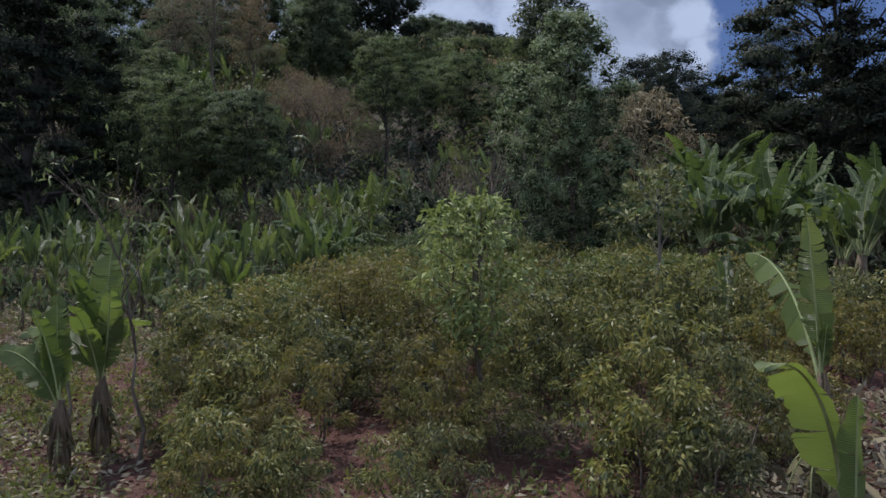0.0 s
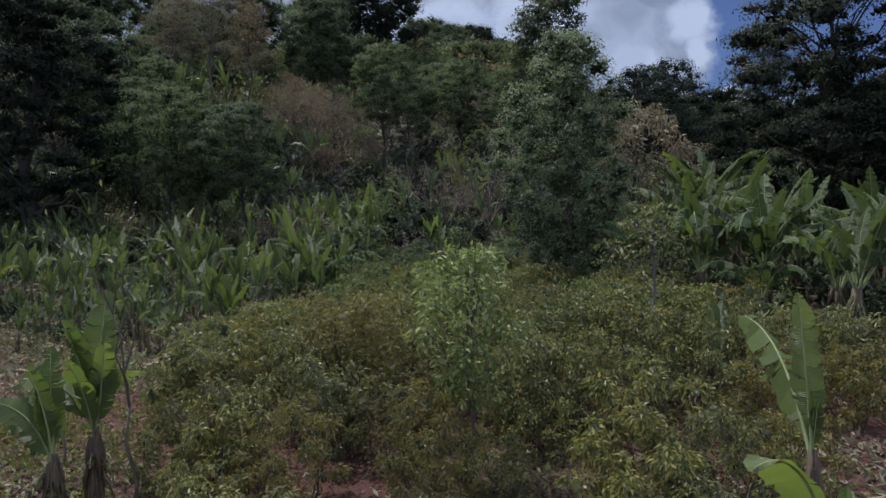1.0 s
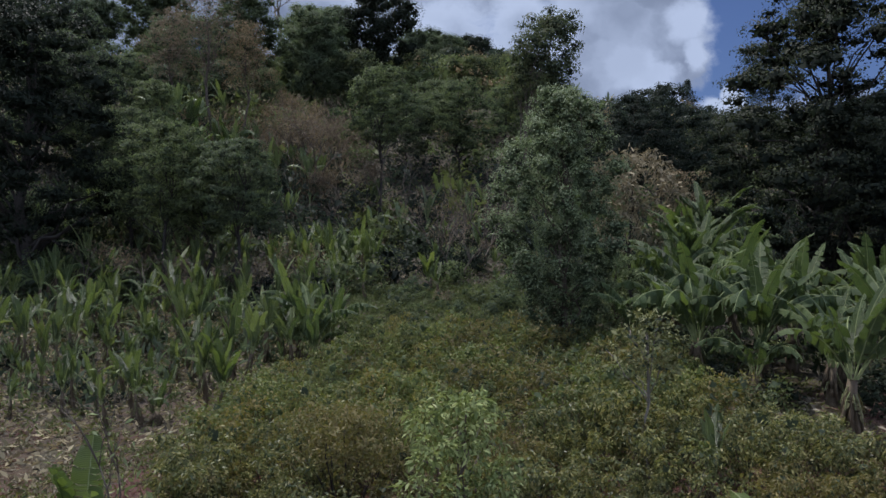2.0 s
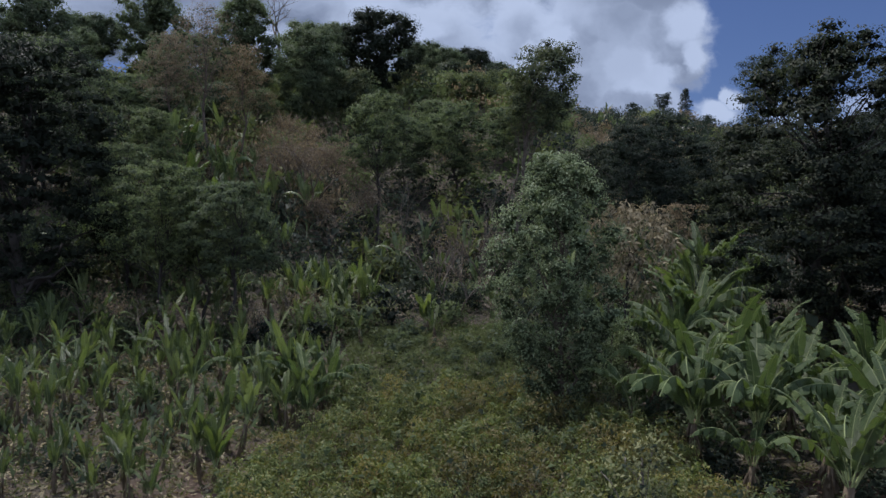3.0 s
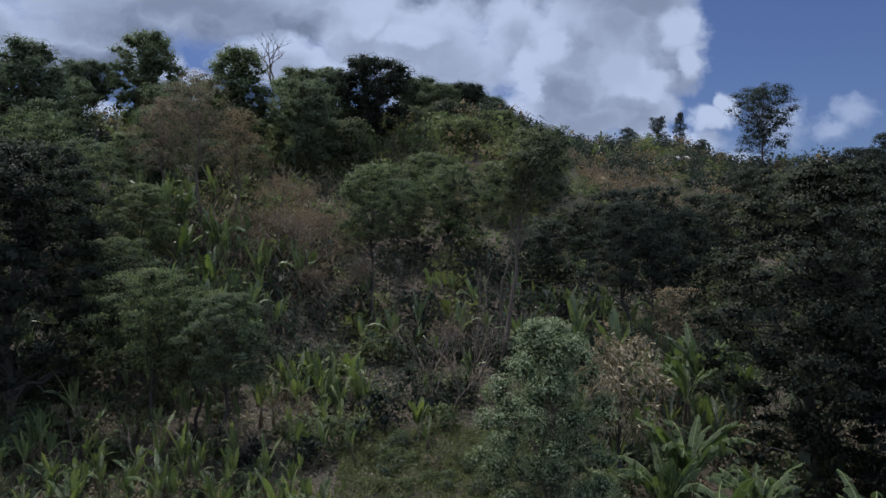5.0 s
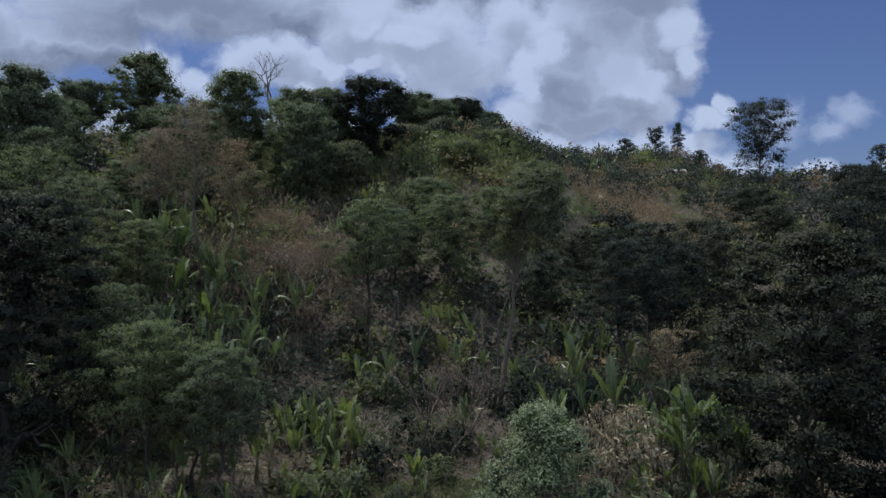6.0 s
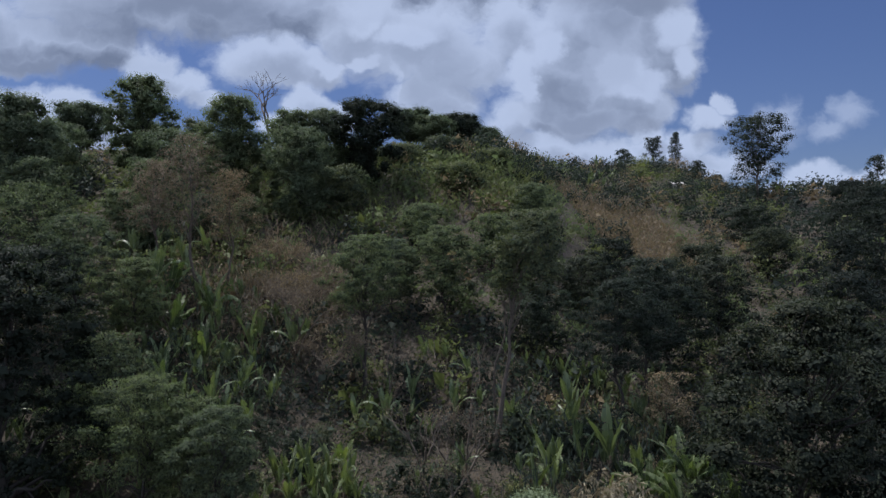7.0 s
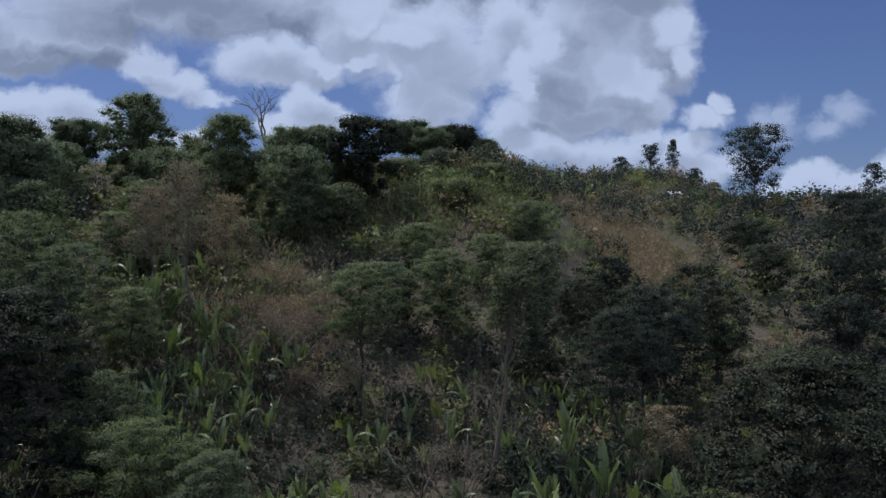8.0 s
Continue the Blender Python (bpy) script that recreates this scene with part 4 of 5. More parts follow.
patterns = [banana_plant("banana_plant", "upright false banana plant with paddle-shaped leaves", "false bananas on the slope", 1.15 + 0.25 * (k % 3), 4 + k % 3, 1 + k % 2, 4, 300 + k, ENSET_KINDS, True, 0.8, 0.66 + 0.08 * (k % 3)) for k in range(6)]
NEAR_PLOTS = [
    ([(-26, 30), (-14, 27), (-9.6, 24.5), (-8.6, 27), (-6.5, 33), (-4.5, 38), (-6.5, 46), (-28, 48)], 1.42, 0.76),
    ([(-27, 47.5), (-2.5, 46.5), (-2.5, 61), (-25, 62)], 1.9, 0.85),
    ([(-8, 34), (-4.5, 33), (-4.0, 37), (-6, 40)], 1.5, 1.1),
    ([(-2, 49), (6, 49), (9, 60), (-2, 66)], 3.4, 0.9),
    ([(-36, 62), (-16, 60), (-13, 88), (-34, 92)], 2.05, 1.2),
    ([(9, 48), (20, 46), (23, 60), (8, 60)], 2.6, 1.4),
    ([(8.5, 60), (22, 59), (27, 84), (9, 86)], 1.9, 1.1),
]
FAR_PLOTS = [
    ([(-8, 68), (6, 68), (8, 86), (-9, 82)], 3.6, 1.15),
    ([(36, 80), (48, 80), (52, 100), (38, 100)], 4.4, 1.1),
    ([(-44, 92), (-20, 94), (-20, 106), (-42, 106)], 2.6, 1.15),
    ([(15, 172), (45, 190), (64, 225), (52, 230), (20, 186)], 6.5, 1.2),
]
spots = []
for k, (plot, gap, size) in enumerate(NEAR_PLOTS + FAR_PLOTS):
    # plants stand in uneven clusters: thick and tall here, thin and stunted there
    spots += [(x, y, size * (1.0 + 0.7 * noise.noise(Vector((x * 0.3, y * 0.3, 7.0))))) for x, y, _ in sow(plot, gap, 40 + k, [(5.5, 33, 2.2)]) if noise.noise(Vector((x * 0.42, y * 0.42, 1.0))) > -0.2]
spots.sort(key=lambda spot: spot[1])
scatter(patterns, spots[:290], 50, 0.55, 1.45, 0.22, 0.06)


def joined_plants(name, label, patterns, spots, seed):
    """The plants far up the slope, as one mesh."""
    rng = np.random.default_rng(seed)
    verts, faces, slots, materials = [], [], [], []
    for x, y, s in spots:
        pattern = patterns[int(rng.integers(0, len(patterns)))]
        stand = Matrix.Translation((x, y, ground_height(x, y) - 0.06)) @ Euler((rng.uniform(-0.22, 0.22), 0, rng.uniform(0, 6.28))).to_matrix().to_4x4() @ Matrix.Scale(s * rng.uniform(0.7, 1.45), 4)
        for piece in pattern.children:
            m, base = stand @ piece.matrix_basis, len(verts)
            # blades swap to the copy whose colour already holds shade
            worn = [ENSET_SHADE if material == ENSET else material for material in piece.data.materials]
            for material in worn:
                if material not in materials:
                    materials.append(material)
            own = [materials.index(material) for material in worn]
            verts += [tuple(m @ v.co) for v in piece.data.vertices]
            faces += [tuple(base + v for v in p.vertices) for p in piece.data.polygons]
            slots += [own[p.material_index] for p in piece.data.polygons]
    mesh = bpy.data.meshes.new(name)
    mesh.from_pydata(verts, [], faces)
    for material in materials:
        mesh.materials.append(material)
    mesh.polygons.foreach_set("material_index", slots)
    mesh.polygons.foreach_set("use_smooth", [True] * len(faces))
    return tagged(new(name, mesh), label, "banana plants", kind="stuff")


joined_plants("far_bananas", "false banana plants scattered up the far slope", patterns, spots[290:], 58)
for p in patterns:
    retire(p)
for x, y, s in ((-0.6, 52.8, 0.95), (-6.7, 63.5, 1.0), (-1.4, 73.5, 0.9), (-3.6, 74.0, 0.8), (-8.1, 28.3, 0.9), (-11.5, 60, 1.1), (10.5, 42, 1.3), (13.5, 46, 1.3), (15.5, 52, 1.2), (-24, 84, 1.5), (-26.5, 79, 1.5), (-22.5, 77, 1.4), (-25, 72, 1.3), (-29, 85, 1.5), (-9.5, 62, 1.3), (-7.5, 61, 1.2), (-8.4, 58.2, 1.25), (-6.9, 55.6, 1.2), (-9.8, 56.6, 1.05), (-5.4, 57.6, 1.05), (-10.5, 59.5, 1.15)):
    one_banana(x, y, "false banana plant with fresh yellow-green leaves", 0.8 * s, 6, 3, 2, int(abs(x) * 10) + 7, ENSET_KINDS if s > 1 and y < 64 else (LONG_UPRIGHT, LONG_ARCHED) if y > 70 else (UPRIGHT_BANANA, ARCHED), x, True, 1.0, s, "false bananas on the slope")

for x, y, s in ((-5.9, 35.0, 1.3), (-5.1, 36.0, 1.2), (-6.6, 36.0, 1.15), (-5.6, 34.2, 0.8), (-9.8, 26.3, 0.55), (13.6, 41.5, 0.8), (14.6, 44.0, 0.75), (-19, 40, 0.95), (-17, 42.5, 0.85), (-21.5, 43, 0.95), (-15.3, 44.3, 0.75), (-23, 38.5, 0.85), (-12, 42, 0.75), (-14, 37, 0.7), (-24.6, 53.2, 1.15), (-26.2, 50.5, 1.0), (-22.8, 50.0, 0.95), (-25.2, 48.0, 0.95), (-20.8, 47.5, 0.85)):
    one_banana(x, y, "tall false banana clump with torn hanging leaves", 0.9 * s, 5, 4, 3, int(abs(x) * 10) + 3, (LONG_UPRIGHT, LONG_ARCHED), x, True, 1.3, s * 0.68, "false bananas on the slope")

# ---- trees above the plot ----
tree("silver_tree", "dense silver-green tree with an oval crown", "tree", 5.6, 32.6, 11.9, 3.3, 0.08, (0.5, 0.62, 0.85, 1.0, 0.98, 0.78, 0.36), 180, 29000, 0.135, SILVER, 210, BARK, 0.014, 0.75, "", 0.23, 0.3, 0.0, 0.5, 12, True, 0.55)
tree("silver_bush", "low grey-green bush beside the silver tree", "bush", 8.4, 34.6, 4.3, 1.8, 0.15, (0.8, 1.0, 0.9, 0.6), 40, 4200, 0.12, SILVER, 209, BARK, 0.014, 0.7, "", 0.28, 0.3, 0.0, 0.5, 6, True, 0.6)
tree("dry_tree", "branching tree hung with dry yellow-brown leaf tufts", "tree", 10.6, 40.0, 9.4, 2.9, 0.42, (0.7, 0.9, 1.0, 0.9, 0.6), 48, 2800, 0.36, STRAW, 211, DARKBARK, 0.016, 0.9, "", 0.19, 1.1, 0.0, 0.3, 0, False, 0.1)
DARK_TREES = [(22.0, 41.8, 18.8, 6.6, 0.12, 110, 17000), (34.0, 46.0, 17.0, 7.5, 0.15, 80, 11000), (27.0, 38.0, 10.5, 5.5, 0.1, 60, 8000), (-30.3, 55.0, 20.5, 8.0, 0.12, 110, 17000), (-40.5, 62.0, 22.5, 7.0, 0.22, 80, 11000)]
for k, (x, y, h, r, b, c, n) in enumerate(DARK_TREES):
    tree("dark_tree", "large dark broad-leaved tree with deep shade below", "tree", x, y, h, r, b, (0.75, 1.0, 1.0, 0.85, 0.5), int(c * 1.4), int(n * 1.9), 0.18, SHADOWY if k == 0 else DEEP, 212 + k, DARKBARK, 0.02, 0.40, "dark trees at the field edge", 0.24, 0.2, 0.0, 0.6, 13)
# x, y, height, radius, bare stem, dark or green
MIDDLE = [(-19.4, 52.8, 11.6, 4.4, 0.38, 0), (-13.4, 50.0, 10.6, 3.2, 0.42, 0), (-16.2, 52.6, 10.2, 3.3, 0.36, 0), (-25, 60, 12, 4.6, 0.25, 0), (23.6, 78.0, 16.5, 5.6, 0.38, 1), (-6.2, 80.5, 17.0, 4.8, 0.52, 0), (2.5, 93.0, 12.0, 6.2, 0.25, 0), (-4.0, 95.0, 9.5, 4.5, 0.2, 0), (19.3, 72.5, 15.6, 5.0, 0.42, 1),
          (-42, 80, 17, 6.2, 0.2, 0), (-36.0, 77.0, 15.5, 5.6, 0.25, 0), (-29.6, 77.0, 10.6, 3.6, 0.3, 0), (-48, 72, 18, 6, 0.2, 1)]
for k, (x, y, h, r, b, dark) in enumerate(MIDDLE):
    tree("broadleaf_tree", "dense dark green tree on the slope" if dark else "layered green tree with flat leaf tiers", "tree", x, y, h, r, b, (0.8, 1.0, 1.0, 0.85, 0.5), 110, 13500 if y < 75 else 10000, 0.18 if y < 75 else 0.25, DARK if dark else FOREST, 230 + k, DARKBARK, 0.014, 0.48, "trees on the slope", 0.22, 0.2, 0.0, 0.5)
MORE_LEFT = [(10, 108, 8, 5, 0.1, 0), (0, 112, 7, 5, 0.1, 0), (18, 124, 8, 5, 0.1, 0), (14.1, 88, 9, 5, 0.15, 1), (-38.7, 106, 10, 5, 0.15, 0), (-50.8, 98, 13, 5.5, 0.2, 0), (-36, 97.5, 7, 3.4, 0.2, 0), (-30, 103, 7, 3.4, 0.2, 0), (-41, 101, 8, 4, 0.2, 0), (-25.5, 107, 6, 3.2, 0.2, 0)]
MORE_RIGHT = [(22, 104, 9, 5.5, 0.1, 0), (30, 118, 9, 6, 0.1, 1), (42, 112, 10, 6, 0.1, 0), (66, 150, 8, 6, 0.1, 1), (60, 128, 9, 6, 0.1, 0), (29.1, 88, 12, 6, 0.15, 1), (36.8, 66, 13, 6, 0.15, 1), (44.7, 62, 15, 7, 0.2, 1), (37.1, 92, 13, 5, 0.15, 0), (59.2, 104, 14, 6.5, 0.15, 1), (69.3, 112, 15, 7, 0.15, 1), (51.1, 88, 12, 6, 0.15, 1), (77.6, 130, 13, 7, 0.15, 1), (89.8, 150, 12, 7, 0.15, 1), (65.0, 84, 16, 7, 0.15, 1), (102.1, 175, 10, 7, 0.15, 1)]
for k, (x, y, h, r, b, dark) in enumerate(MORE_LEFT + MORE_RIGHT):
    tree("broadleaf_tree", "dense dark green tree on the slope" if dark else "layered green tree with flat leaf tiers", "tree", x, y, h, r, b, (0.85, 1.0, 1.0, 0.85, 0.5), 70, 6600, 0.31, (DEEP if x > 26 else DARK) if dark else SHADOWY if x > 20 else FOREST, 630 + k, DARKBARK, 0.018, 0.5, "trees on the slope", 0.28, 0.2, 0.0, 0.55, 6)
tall = tree("tall_tree", "tall leaning tree with a long bare trunk and yellow-green crown", "tree", 6.7, 68.0, 22.2, 3.6, 0.66, (0.7, 1.0, 1.0, 0.75), 62, 9600, 0.24, OLIVE, 260, BARK, 0.012, 0.7, "", 0.34, 0.2, 0.17)
tall.rotation_euler = (0, 0, 0)
tall = tree("tall_tree", "slender leaning tree with a small yellow-green crown", "tree", 6.2, 69.0, 19.6, 2.0, 0.70, (0.7, 1.0, 0.8), 22, 2400, 0.26, OLIVE, 261, BARK, 0.007, 0.8, "", 0.4, 0.2, 0.10)
tall.rotation_euler = (0, 0, 0)

# ---- trees on the ridge: x, y, height of the top, radius, bare stem, outline number, tone ----
OUTLINES = [(0.8, 1.0, 1.0, 0.9, 0.6), (0.35, 0.6, 0.9, 1.0, 1.0, 0.7), (0.8, 1.0, 0.9, 0.6, 0.2), (0.5, 0.8, 1.0, 1.0, 0.8)]
TONES = [CREST_HAZED, DARK, OLIVE, YELLOW]
RIDGE = [(-49.0, 128, 55.0, 5.8, 0.12, 0, 0), (-31.0, 119, 49.8, 5.2, 0.12, 0, 0), (-56.0, 103, 46.5, 5.5, 0.2, 0, 0), (-62.5, 135, 52.0, 4.5, 0.45, 3, 0), (-19.6, 117, 44.5, 4.9, 0.06, 0, 0), (-10.1, 133, 52.3, 6.0, 0.04, 1, 1),
         (-24.0, 134, 50.5, 4.6, 0.1, 0, 0), (-18.6, 136, 51.3, 4.2, 0.1, 0, 0), (-4.2, 182, 60.5, 5.4, 0.2, 3, 0), (1.5, 178, 58.0, 4.8, 0.15, 3, 0), (8.0, 186, 60.0, 5.2, 0.12, 3, 1), (14.8, 186, 56.6, 4.4, 0.06, 0, 0)]
EXTRA = [(-68, 138, 50, 5, 0.1, 0, 0), (-60, 122, 46, 5, 0.1, 0, 0), (-73, 127, 50, 6, 0.1, 0, 1), (-43.5, 140, 50, 4.5, 0.1, 0, 2), (-53, 144, 50, 4.5, 0.1, 0, 0), (-37.6, 134, 46.5, 4.5, 0.1, 0, 0), (-42, 121, 45, 5, 0.1, 0, 0),
         (-26, 140, 50.5, 5, 0.1, 0, 0), (-15, 142, 45, 4, 0.1, 0, 0), (-5, 150, 47, 4.5, 0.1, 0, 2), (3, 160, 50, 4.5, 0.1, 0, 2), (-14, 122, 39, 4.5, 0.1, 0, 2), (6, 132, 41, 4.5, 0.1, 0, 2), (14, 150, 46, 4, 0.1, 0, 2)]
for k, (x, y, top, r, b, form, tone) in enumerate(RIDGE + EXTRA):
    big = k < len(RIDGE)
    tree("ridge_tree", "dark rounded tree on the hill crest" if tone == 1 else "green broad-leaved tree on the hill crest", "tree", x, y, top - ground_height(x, y), r * (1.15 if big else 1.2), b, OUTLINES[form], 130 if big else 60, 17000 if big else 5600, 0.27 if big else 0.34, TONES[tone], 270 + k, DARKBARK, 0.018, 0.68, "trees along the crest", 0.31, 0.2, 0.0, 0.6, 15 if big else 8, True, 0.85)
bare_tree("dead_tree", "bare grey dead tree on the crest", "tree", -31.0, 145, 21.5, 1.15, 290, BARK, 5, 1, 0, group="", start=0.40, fine=1.3)
bare_tree("dead_tree", "bare grey dead tree on the crest", "tree", -44.5, 134, 14.5, 0.9, 295, BARK, 5, 1, 150, 0.3, OLIVE, "", 0.38, 0.9)
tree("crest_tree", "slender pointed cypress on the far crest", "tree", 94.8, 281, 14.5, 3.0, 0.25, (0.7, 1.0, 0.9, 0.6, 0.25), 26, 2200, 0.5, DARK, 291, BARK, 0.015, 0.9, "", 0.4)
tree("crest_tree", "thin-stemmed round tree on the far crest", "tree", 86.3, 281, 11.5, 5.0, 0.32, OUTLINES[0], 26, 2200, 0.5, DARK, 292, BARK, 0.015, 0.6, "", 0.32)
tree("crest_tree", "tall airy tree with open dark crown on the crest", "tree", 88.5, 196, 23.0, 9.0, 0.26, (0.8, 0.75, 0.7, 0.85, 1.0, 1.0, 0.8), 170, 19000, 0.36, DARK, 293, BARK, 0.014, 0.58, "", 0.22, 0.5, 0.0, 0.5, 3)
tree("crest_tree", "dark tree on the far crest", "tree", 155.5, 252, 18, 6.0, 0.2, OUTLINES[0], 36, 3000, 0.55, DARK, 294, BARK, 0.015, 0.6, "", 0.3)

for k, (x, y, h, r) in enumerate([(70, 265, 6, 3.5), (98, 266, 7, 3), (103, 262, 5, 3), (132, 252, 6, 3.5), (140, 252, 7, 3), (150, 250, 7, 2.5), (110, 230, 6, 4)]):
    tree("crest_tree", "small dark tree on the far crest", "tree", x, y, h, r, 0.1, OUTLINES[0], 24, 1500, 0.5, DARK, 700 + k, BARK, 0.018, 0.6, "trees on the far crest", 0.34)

# ---- twiggy brown trees and bushes ----
for k, (x, y, h, sp, leaves) in enumerate([(-14.5, 83, 10.5, 1.2, 2600), (-11, 80, 8, 1.2, 1600), (-18, 90, 8.5, 1.2, 2000), (-20, 97, 8.0, 1.2, 2000), (-14, 95, 7.0, 1.2, 1600)]):
    bare_tree("brown_tree", "dry brown tree with dense bare twigs", "tree", x, y, h, sp, 310 + k, BARK, 5, 3, leaves, 0.30, BROWN, "dry brown trees", 0.32)
for k, (x, y, h, r) in enumerate([(-27.5, 88, 19.5, 5.6), (-24.0, 92, 15.5, 4.2), (-32.5, 90, 15.5, 4.2)]):
    tree("brown_tree", "tall thinly leaved brown tree with twiggy crown", "tree", x, y, h, r, 0.45, (0.7, 1.0, 0.95, 0.75, 0.4), 80, 6000, 0.26, BROWN, 320 + k, BARK, 0.012, 0.8, "dry brown trees", 0.22, 0.0, 0.0, 0.35, 1)
for k, (x, y, h, leaves) in enumerate([(-17.5, 47.0, 4.6, 500), (-12.2, 47.5, 4.0, 420), (-22.5, 48.5, 5.0, 520), (-9.0, 52.0, 4.2, 400), (11.5, 52, 5.2, 500), (17.5, 57, 4.5, 500), (3.4, 62, 7.6, 420), (1.7, 57.5, 5.6, 360), (0.2, 66, 6.5, 300)]):
    bare_tree("brown_bush", "dry twiggy bush with faded brown leaves", "bush", x, y, h, 1.4, 350 + k, BARK, 4, 3, leaves, 0.20, BROWN, "dry twiggy bushes", 0.34)
for k, (x, y, h) in enumerate([(-3.2, 74.5, 9.5), (1.5, 78, 8.0), (4.8, 72, 8.5), (-6, 79, 8)]):
    bare_tree("bare_tree", "thin pale leafless tree", "tree", x, y, h, 0.7, 330 + k, BARK, 4, 1, 90, 0.20, FOREST, "thin bare trees", 0.42, 0.6)

tree("brown_bush", "rounded bush with faded olive-brown leaves", "bush", 22.2, 66.5, 8.2, 3.4, 0.15, (0.9, 1.0, 1.0, 0.8, 0.5), 60, 6000, 0.20, BROWN, 360, BARK, 0.012, 0.7, "dry twiggy bushes", 0.24, 0.2, 0.0, 0.4, 3)

# ---- scrub over the hillside ----
KINDS = [("leafy dark green shrub on the hillside", FOREST, 0.34), ("olive green shrub on the hillside", OLIVE, 0.30), ("dry brown shrub on the hillside", BROWN, 0.26), ("yellow-green shrub on the hillside", YELLOW, 0.26), ("dark shrub on the hillside", DARK, 0.34)]
patterns = [shrub("hill_shrub", label, "shrub", 2.6 + 0.5 * (k // 5), 1.9 + 0.3 * (k % 2), 480, leaf, material, 400 + k, 1, "shrubs over the hillside", 12, 0.12, None, 0.2, 0.6, 3, 0.5, 0.75) for k, (label, material, leaf) in enumerate(KINDS * 2)]
bag = np.random.default_rng(8)
SCRUB_LOW = [([(-4, 37), (6, 37), (8, 49), (-5, 51)], 1.9, 0.30), ([(-26, 32), (-13, 29), (-7, 34), (-7, 46), (-26, 46)], 3.4, 0.33), ([(9, 22), (20, 20), (22, 34), (9, 34)], 2.8, 0.42), ([(17, 35), (40, 34), (44, 50), (18, 50)], 3.6, 0.9), ([(-46, 47), (-25, 47), (-24, 62), (-46, 62)], 4.2, 0.9), ([(5, 34), (14, 35), (16, 46), (3, 46)], 2.6, 0.6), ([(-24, 47), (24, 47), (40, 66), (-40, 66)], 4.2, 0.7), ([(3, 29), (8.5, 29), (9, 33.5), (2.5, 33.5)], 1.4, 0.34)]
SCRUB_HIGH = [([(-55, 66), (45, 66), (62, 100), (-65, 100)], 4.1, 1.0), ([(-75, 100), (70, 100), (90, 150), (-85, 150)], 5.8, 1.3), ([(-75, 145), (20, 150), (20, 170), (-80, 160)], 5.5, 1.2), ([(0, 150), (75, 150), (125, 285), (20, 240)], 5.6, 1.25), ([(75, 150), (110, 140), (200, 275), (120, 285)], 7.0, 1.6)]
spots = []
for k, (plot, gap, size) in enumerate(SCRUB_LOW + SCRUB_HIGH):
    spots += [(x, y, size) for x, y, _ in sow(plot, gap, 420 + k, [(47, 165, 15), (47, 138, 9), (5.6, 32.6, 0.7)])]
spots.sort(key=lambda spot: spot[1])
rest = {}
for i, (x, y, size) in enumerate(spots):
    kind = noise.noise(Vector((x * 0.06, y * 0.06, 3.0))) + bag.uniform(-0.35, 0.35)
    pick = 2 if kind > 0.42 else 1 if kind > 0.14 else 0 if kind > -0.20 else 4 if kind > -0.46 else 3
    # between 64 and 92 the scrub swaps to darker kinds, painting in tree shade
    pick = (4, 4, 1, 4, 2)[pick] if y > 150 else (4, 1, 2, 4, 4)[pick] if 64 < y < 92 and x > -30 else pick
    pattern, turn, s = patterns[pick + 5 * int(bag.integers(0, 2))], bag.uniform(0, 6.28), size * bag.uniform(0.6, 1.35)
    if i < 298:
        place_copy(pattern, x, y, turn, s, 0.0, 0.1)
        continue
    # past the first three hundred the far scrub is joined, kind by kind
    crown = [c for c in pattern.children if c.name.startswith("crown")][0].data
    quads = np.zeros(len(crown.vertices) * 3, dtype=np.float32)
    crown.vertices.foreach_get("co", quads)
    quads = quads.reshape(-1, 4, 3)
    facing = np.zeros(quads.size, dtype=np.float32)
    crown.attributes["custom_normal"].data.foreach_get("vector", facing)
    facing = facing.reshape(-1, 4, 3)[:, 0]
    quads = np.concatenate([quads[:480:3], quads[480::4]])
    facing = np.concatenate([facing[:480:3], facing[480::4]])
    heart = quads.mean(axis=1, keepdims=True)
    quads = heart + (quads - heart) * 1.3
    c, w = math.cos(turn), math.sin(turn)
    spin = np.array([[c, w, 0], [-w, c, 0], [0, 0, 1]])
    rest.setdefault(pick, []).append((quads * s @ spin + np.array([x, y, ground_height(x, y) - 0.1]), facing @ spin))
for pick, pieces in rest.items():
    tagged(new("far_scrub", quad_mesh("far_scrub", np.concatenate([p for p, _ in pieces]), KINDS[pick][1], None, np.concatenate([f for _, f in pieces]))), KINDS[pick][0].replace("shrub on the", "scrub on the far"), "scrub", kind="stuff")
for p in patterns:
    retire(p)


# ---- the house below the far crest ----
def box_mesh(name, x0, x1, y0, y1, z0, z1, material):
    bm = bmesh.new()
    bmesh.ops.create_cube(bm, size=1.0, matrix=Matrix.Translation(((x0 + x1) / 2, (y0 + y1) / 2, (z0 + z1) / 2)) @ Matrix.Diagonal((x1 - x0, y1 - y0, z1 - z0, 1)))
    mesh = bpy.data.meshes.new(name)
    bm.to_mesh(mesh)
    bm.free()
    mesh.materials.append(material)
    return mesh


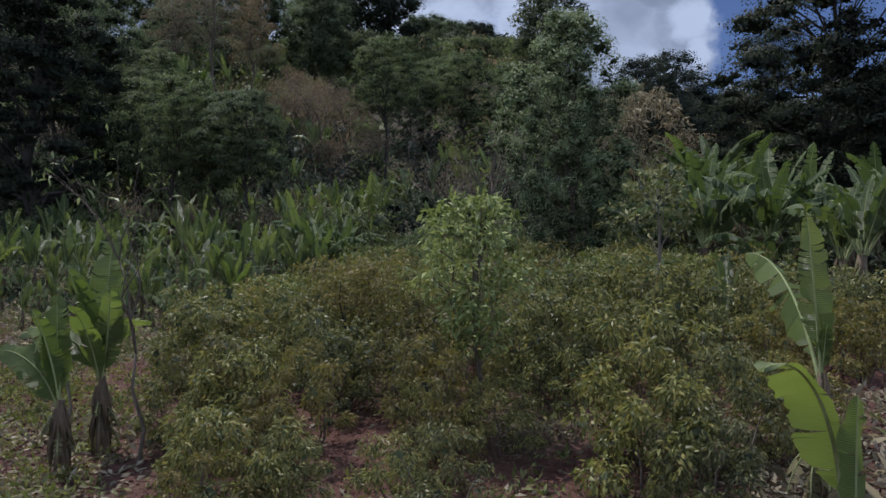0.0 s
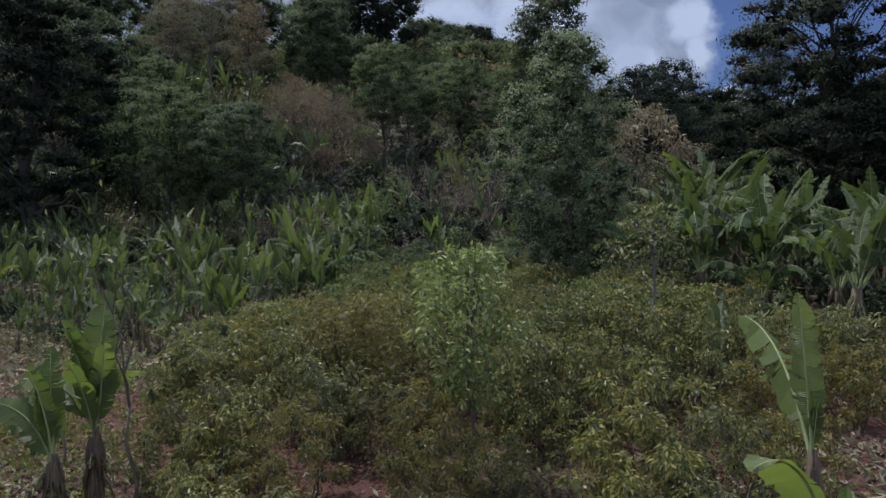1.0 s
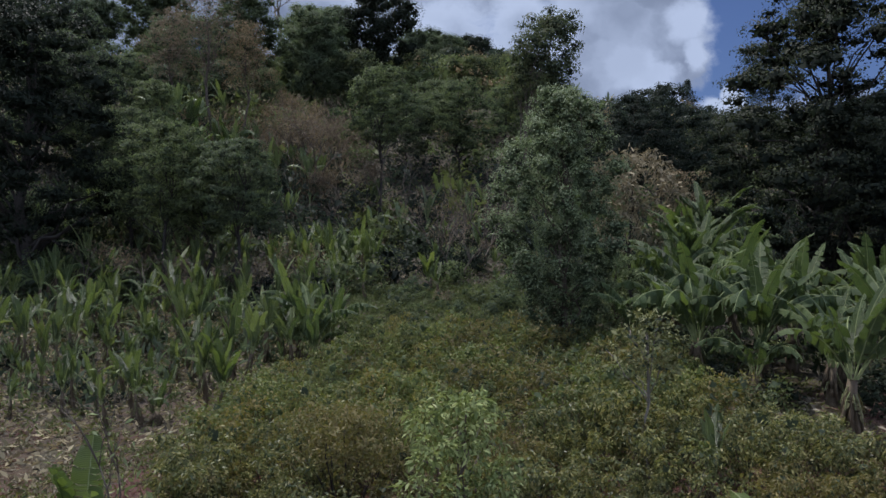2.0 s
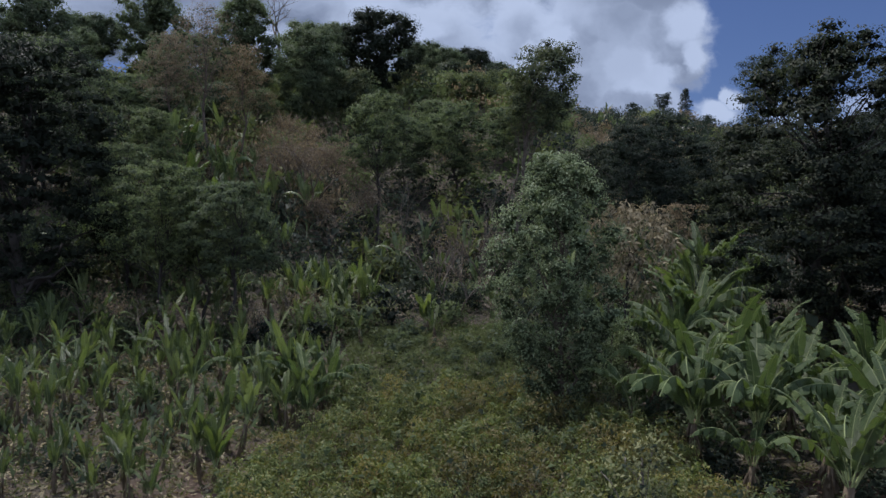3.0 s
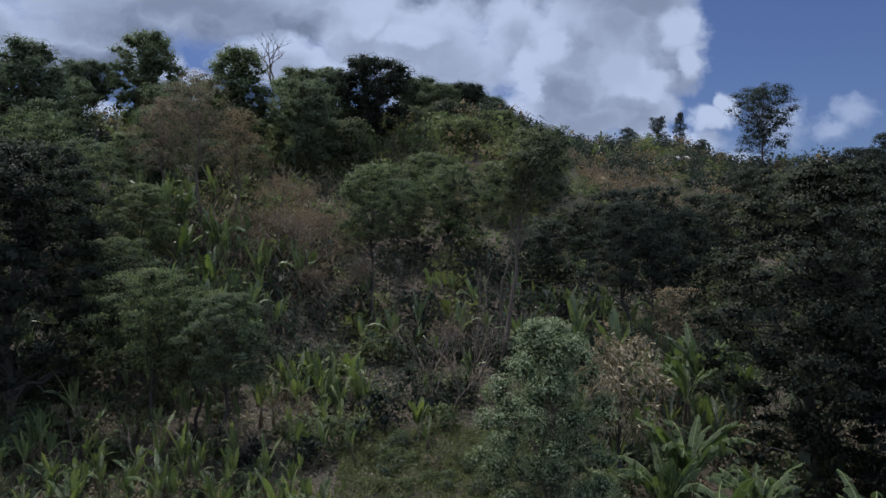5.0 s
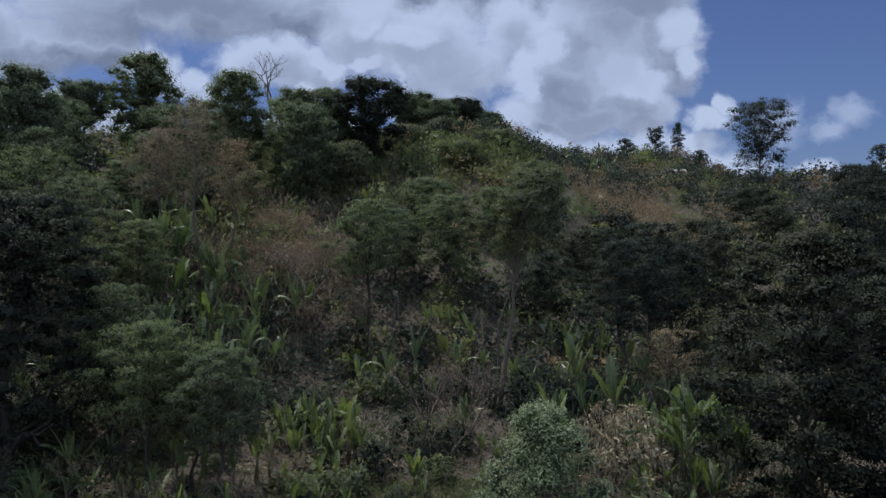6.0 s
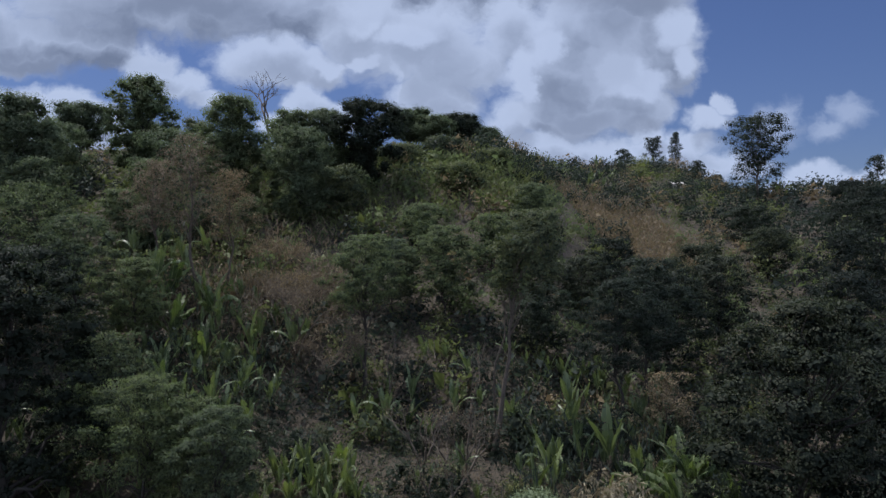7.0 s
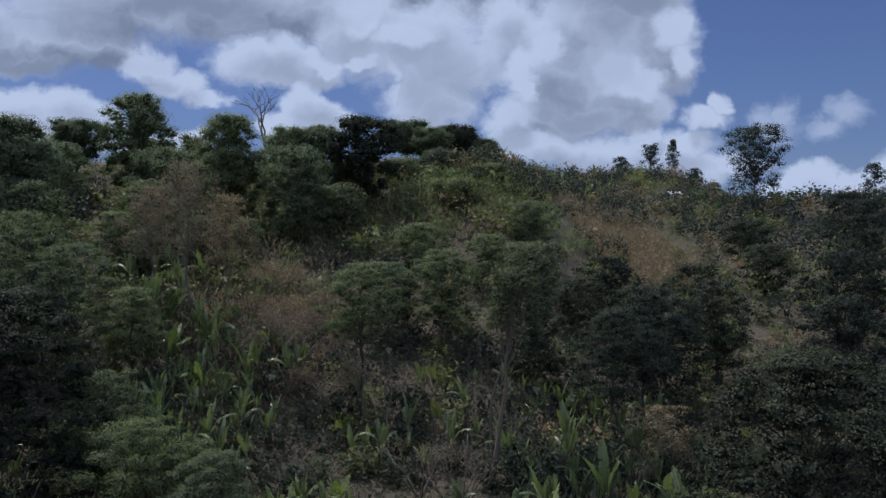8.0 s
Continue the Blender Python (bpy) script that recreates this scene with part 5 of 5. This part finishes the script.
def house(x, y):
    thing = root("house", x, y, "small whitewashed farmhouse with a pale metal roof", "house", turn=0.2, scale=0.62)
    part("wall", box_mesh("wall", -3, 3, -2, 2, -0.5, 2.3, WHITEWALL), thing)
    part("door", box_mesh("door", -0.5, 0.4, -2.06, -2.0, 0.0, 2.0, BARK), thing, "dark wooden door")
    part("window", box_mesh("window", 1.2, 2.0, -2.06, -2.0, 0.9, 1.7, BARK), thing)
    verts, faces = [], []
    for i in range(27):
        u = -3.5 + 7.0 * i / 26
        rib = 0.05 * (i % 2)
        verts += [(u, -2.6, 2.05 + rib), (u, 0, 3.5 + rib), (u, 2.6, 2.05 + rib)]
        if i:
            b = 3 * i
            faces += [(b - 3, b, b + 1, b - 2), (b - 2, b + 1, b + 2, b - 1)]
    mesh = bpy.data.meshes.new("roof")
    mesh.from_pydata(verts, [], faces)
    mesh.materials.append(WHITEWALL)
    part("roof", mesh, thing, "pale ribbed metal roof")


house(73, 215)


# ---- weeds, grass and litter, as one sheet each ----
def weeds(name, label, plot, count, leaf, material, seed, per=6, upright=1.2, keep=None, wide=0.3):
    rng = np.random.default_rng(seed)
    xs, ys = [c[0] for c in plot], [c[1] for c in plot]
    feet = []
    while len(feet) < count:
        x, y = rng.uniform(min(xs), max(xs)), rng.uniform(min(ys), max(ys))
        if inside(x, y, plot) and (keep is None or noise.noise(Vector((x * 0.25, y * 0.25, seed))) > keep):
            feet.append((x, y, ground_height(x, y) + 0.02))
    base = np.repeat(np.array(feet), per, axis=0)
    n = len(base)
    base = base + rng.normal(size=(n, 3)) * np.array([leaf * 0.6, leaf * 0.6, 0]) + np.array([0, 0, 1]) * rng.uniform(0, leaf * upright * 0.8, size=(n, 1)) * (upright > 0.3)
    out = unit(rng.normal(size=(n, 3)) * np.array([1, 1, 0.15]) + np.array([0, 0, upright]))
    ob = new(name, quad_mesh(name, leaf_quads(rng, base, out, leaf, leaf * wide, 0.1, 0.5, 0.4), material))
    return tagged(ob, label, "undergrowth", kind="stuff")


weeds("weeds", "low green weeds between the coffee shrubs", [(-9, 8), (7, 8), (14, 20), (12, 44), (-12, 44), (-10, 20)], 3000, 0.17, WEED, 501, 7, 1.0, -0.1)
weeds("weeds", "rank weeds and low scrub above the coffee", [(-4.5, 34), (5, 34), (10, 54), (-6, 54)], 4200, 0.24, OLIVE, 502, 8, 1.2)
weeds("hill_grass", "grass and weeds over the hillside", [(-40, 74), (44, 74), (60, 110), (60, 150), (-70, 150), (-60, 90)], 3600, 0.55, OLIVE, 503, 6, 1.2)
weeds("hill_grass", "rank weeds on the lower slope", [(-30, 45), (28, 45), (36, 62), (-36, 62)], 1500, 0.34, OLIVE, 512, 6, 1.2)
# DARK leaf chosen here to put the trees' shade into the weeds' colour
weeds("hill_grass", "rank weeds coloured dark as painted shade under the slope trees", [(-36, 62), (36, 62), (40, 92), (-38, 92)], 3600, 0.42, DARK, 533, 6, 1.3)
weeds("hill_grass", "dry grass on the far slope", [(38, 128), (54, 128), (55, 185), (32, 185)], 1900, 0.7, BROWN, 506, 6, 1.2)
weeds("litter", "dry leaf and straw litter on the soil", [(-16, 9), (9, 9), (16, 22), (12, 30), (-26, 44), (-18, 20)], 2600, 0.20, STRAW, 505, 4, 0.05, -0.05)
weeds("clods", "crumbled red earth clods on the bare soil", [(-9, 9), (9, 9), (12, 18), (-12, 20)], 4200, 0.10, CLOD, 507, 3, 0.1)
weeds("weeds", "weeds and brown leaves among the false bananas", [(-27, 29), (-10, 24), (-5, 38), (-7, 46), (-28, 48)], 1500, 0.24, WEED, 508, 6, 0.9)
weeds("litter", "fallen dry banana leaves under the plants", [(-26, 22), (-9, 19), (-5, 38), (-7, 46), (-27, 46)], 2800, 0.40, STRAW, 509, 3, 0.15)
weeds("litter", "fallen dry banana leaves under the plants", [(8, 19), (20, 18), (22, 34), (8, 34)], 700, 0.45, STRAW, 510, 3, 0.2)
weeds("hill_grass", "rough green grass on the far slope", [(0, 150), (75, 150), (125, 285), (20, 240)], 4500, 0.6, FOREST, 511, 6, 1.2)
weeds("weeds", "tall pointed weeds crowding the false bananas", [(-26, 31), (-12, 27.5), (-7, 34), (-7, 46), (-27, 46)], 220, 0.62, FOREST, 513, 5, 2.2)
weeds("litter", "straw and dry grass beside the bananas", [(-9, 9), (-4.6, 9), (-5, 14), (-9, 16)], 900, 0.20, STRAW, 514, 4, 0.1)
weeds("weeds", "thin dry grass beside the bananas", [(-11, 9), (-5.2, 9), (-6, 18), (-12, 20)], 1200, 0.14, WEED, 515, 5, 1.0)
weeds("litter", "pink-brown leaf litter under the slope trees", [(-27, 44), (-8, 44), (-7, 57), (-27, 58)], 1100, 0.34, STRAW, 530, 3, 0.15)
weeds("litter", "dry leaf litter between the slope bananas", [(-16, 44), (7, 45), (8, 62), (-13, 64)], 1500, 0.32, STRAW, 531, 3, 0.15)
# standing dry stalks and tall grasses on the open slopes
weeds("dry_stalks", "standing dry brown stalks on the slope", [(-36, 82), (-13, 80), (-9, 100), (-14, 114), (-32, 112)], 600, 1.2, BROWN, 520, 5, 2.6, None, 0.16)
weeds("dry_stalks", "standing straw-coloured stalks on the slope", [(-27, 86), (-12, 86), (-9, 104), (-24, 108)], 420, 1.0, STRAW, 521, 4, 2.6, None, 0.16)
weeds("tall_grass", "tall olive grass below the crest", [(-44, 108), (-8, 112), (22, 128), (30, 172), (-4, 166), (-44, 130)], 1900, 1.3, OLIVE, 522, 5, 2.4, None, 0.2)
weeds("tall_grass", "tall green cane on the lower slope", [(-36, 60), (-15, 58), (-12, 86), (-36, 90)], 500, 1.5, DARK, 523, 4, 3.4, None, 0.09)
weeds("tall_grass", "tall olive grass under the brown trees", [(-42, 90), (-20, 92), (-18, 108), (-40, 108)], 350, 1.2, OLIVE, 528, 5, 3.0, None, 0.13)
weeds("weeds", "dark leafy undergrowth between the slope trees", [(-10, 50), (14, 50), (16, 72), (-12, 74)], 600, 0.30, OLIVE, 532, 6, 1.3)
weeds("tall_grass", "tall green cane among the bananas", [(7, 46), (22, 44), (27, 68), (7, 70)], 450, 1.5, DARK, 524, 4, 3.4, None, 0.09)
weeds("dry_stalks", "tall reddish dry grass on the bare slope", [(34, 128), (54, 124), (54, 190), (30, 188)], 850, 1.3, BROWN, 525, 5, 2.4, None, 0.16)
weeds("litter", "pale scraps and dry leaves on the bare soil", [(-24, 17), (-9, 14), (-9, 25), (-25, 29)], 380, 0.18, STRAW, 526, 3, 0.1)
weeds("clods", "dark crumbled earth on the bare soil", [(-24, 14), (-7, 12), (-8, 25), (-25, 29)], 2600, 0.13, CLOD, 527, 3, 0.1)
weeds("weeds", "low dark weeds on the bare soil", [(-22, 14), (-8, 12.5), (-8, 23), (-23, 27)], 900, 0.17, WEED, 529, 6, 1.0, 0.0)
weeds("litter", "straw and broken dry leaves round the young bananas", [(3.4, 7.4), (7.2, 7.8), (8.4, 13), (6.2, 15), (4.6, 12)], 700, 0.22, STRAW, 534, 4, 0.12)
weeds("litter", "large fallen brown banana leaves", [(3.6, 7.6), (6.8, 8), (7.6, 12.5), (4.9, 12)], 60, 0.55, STRAW, 535, 3, 0.2, None, 0.22)
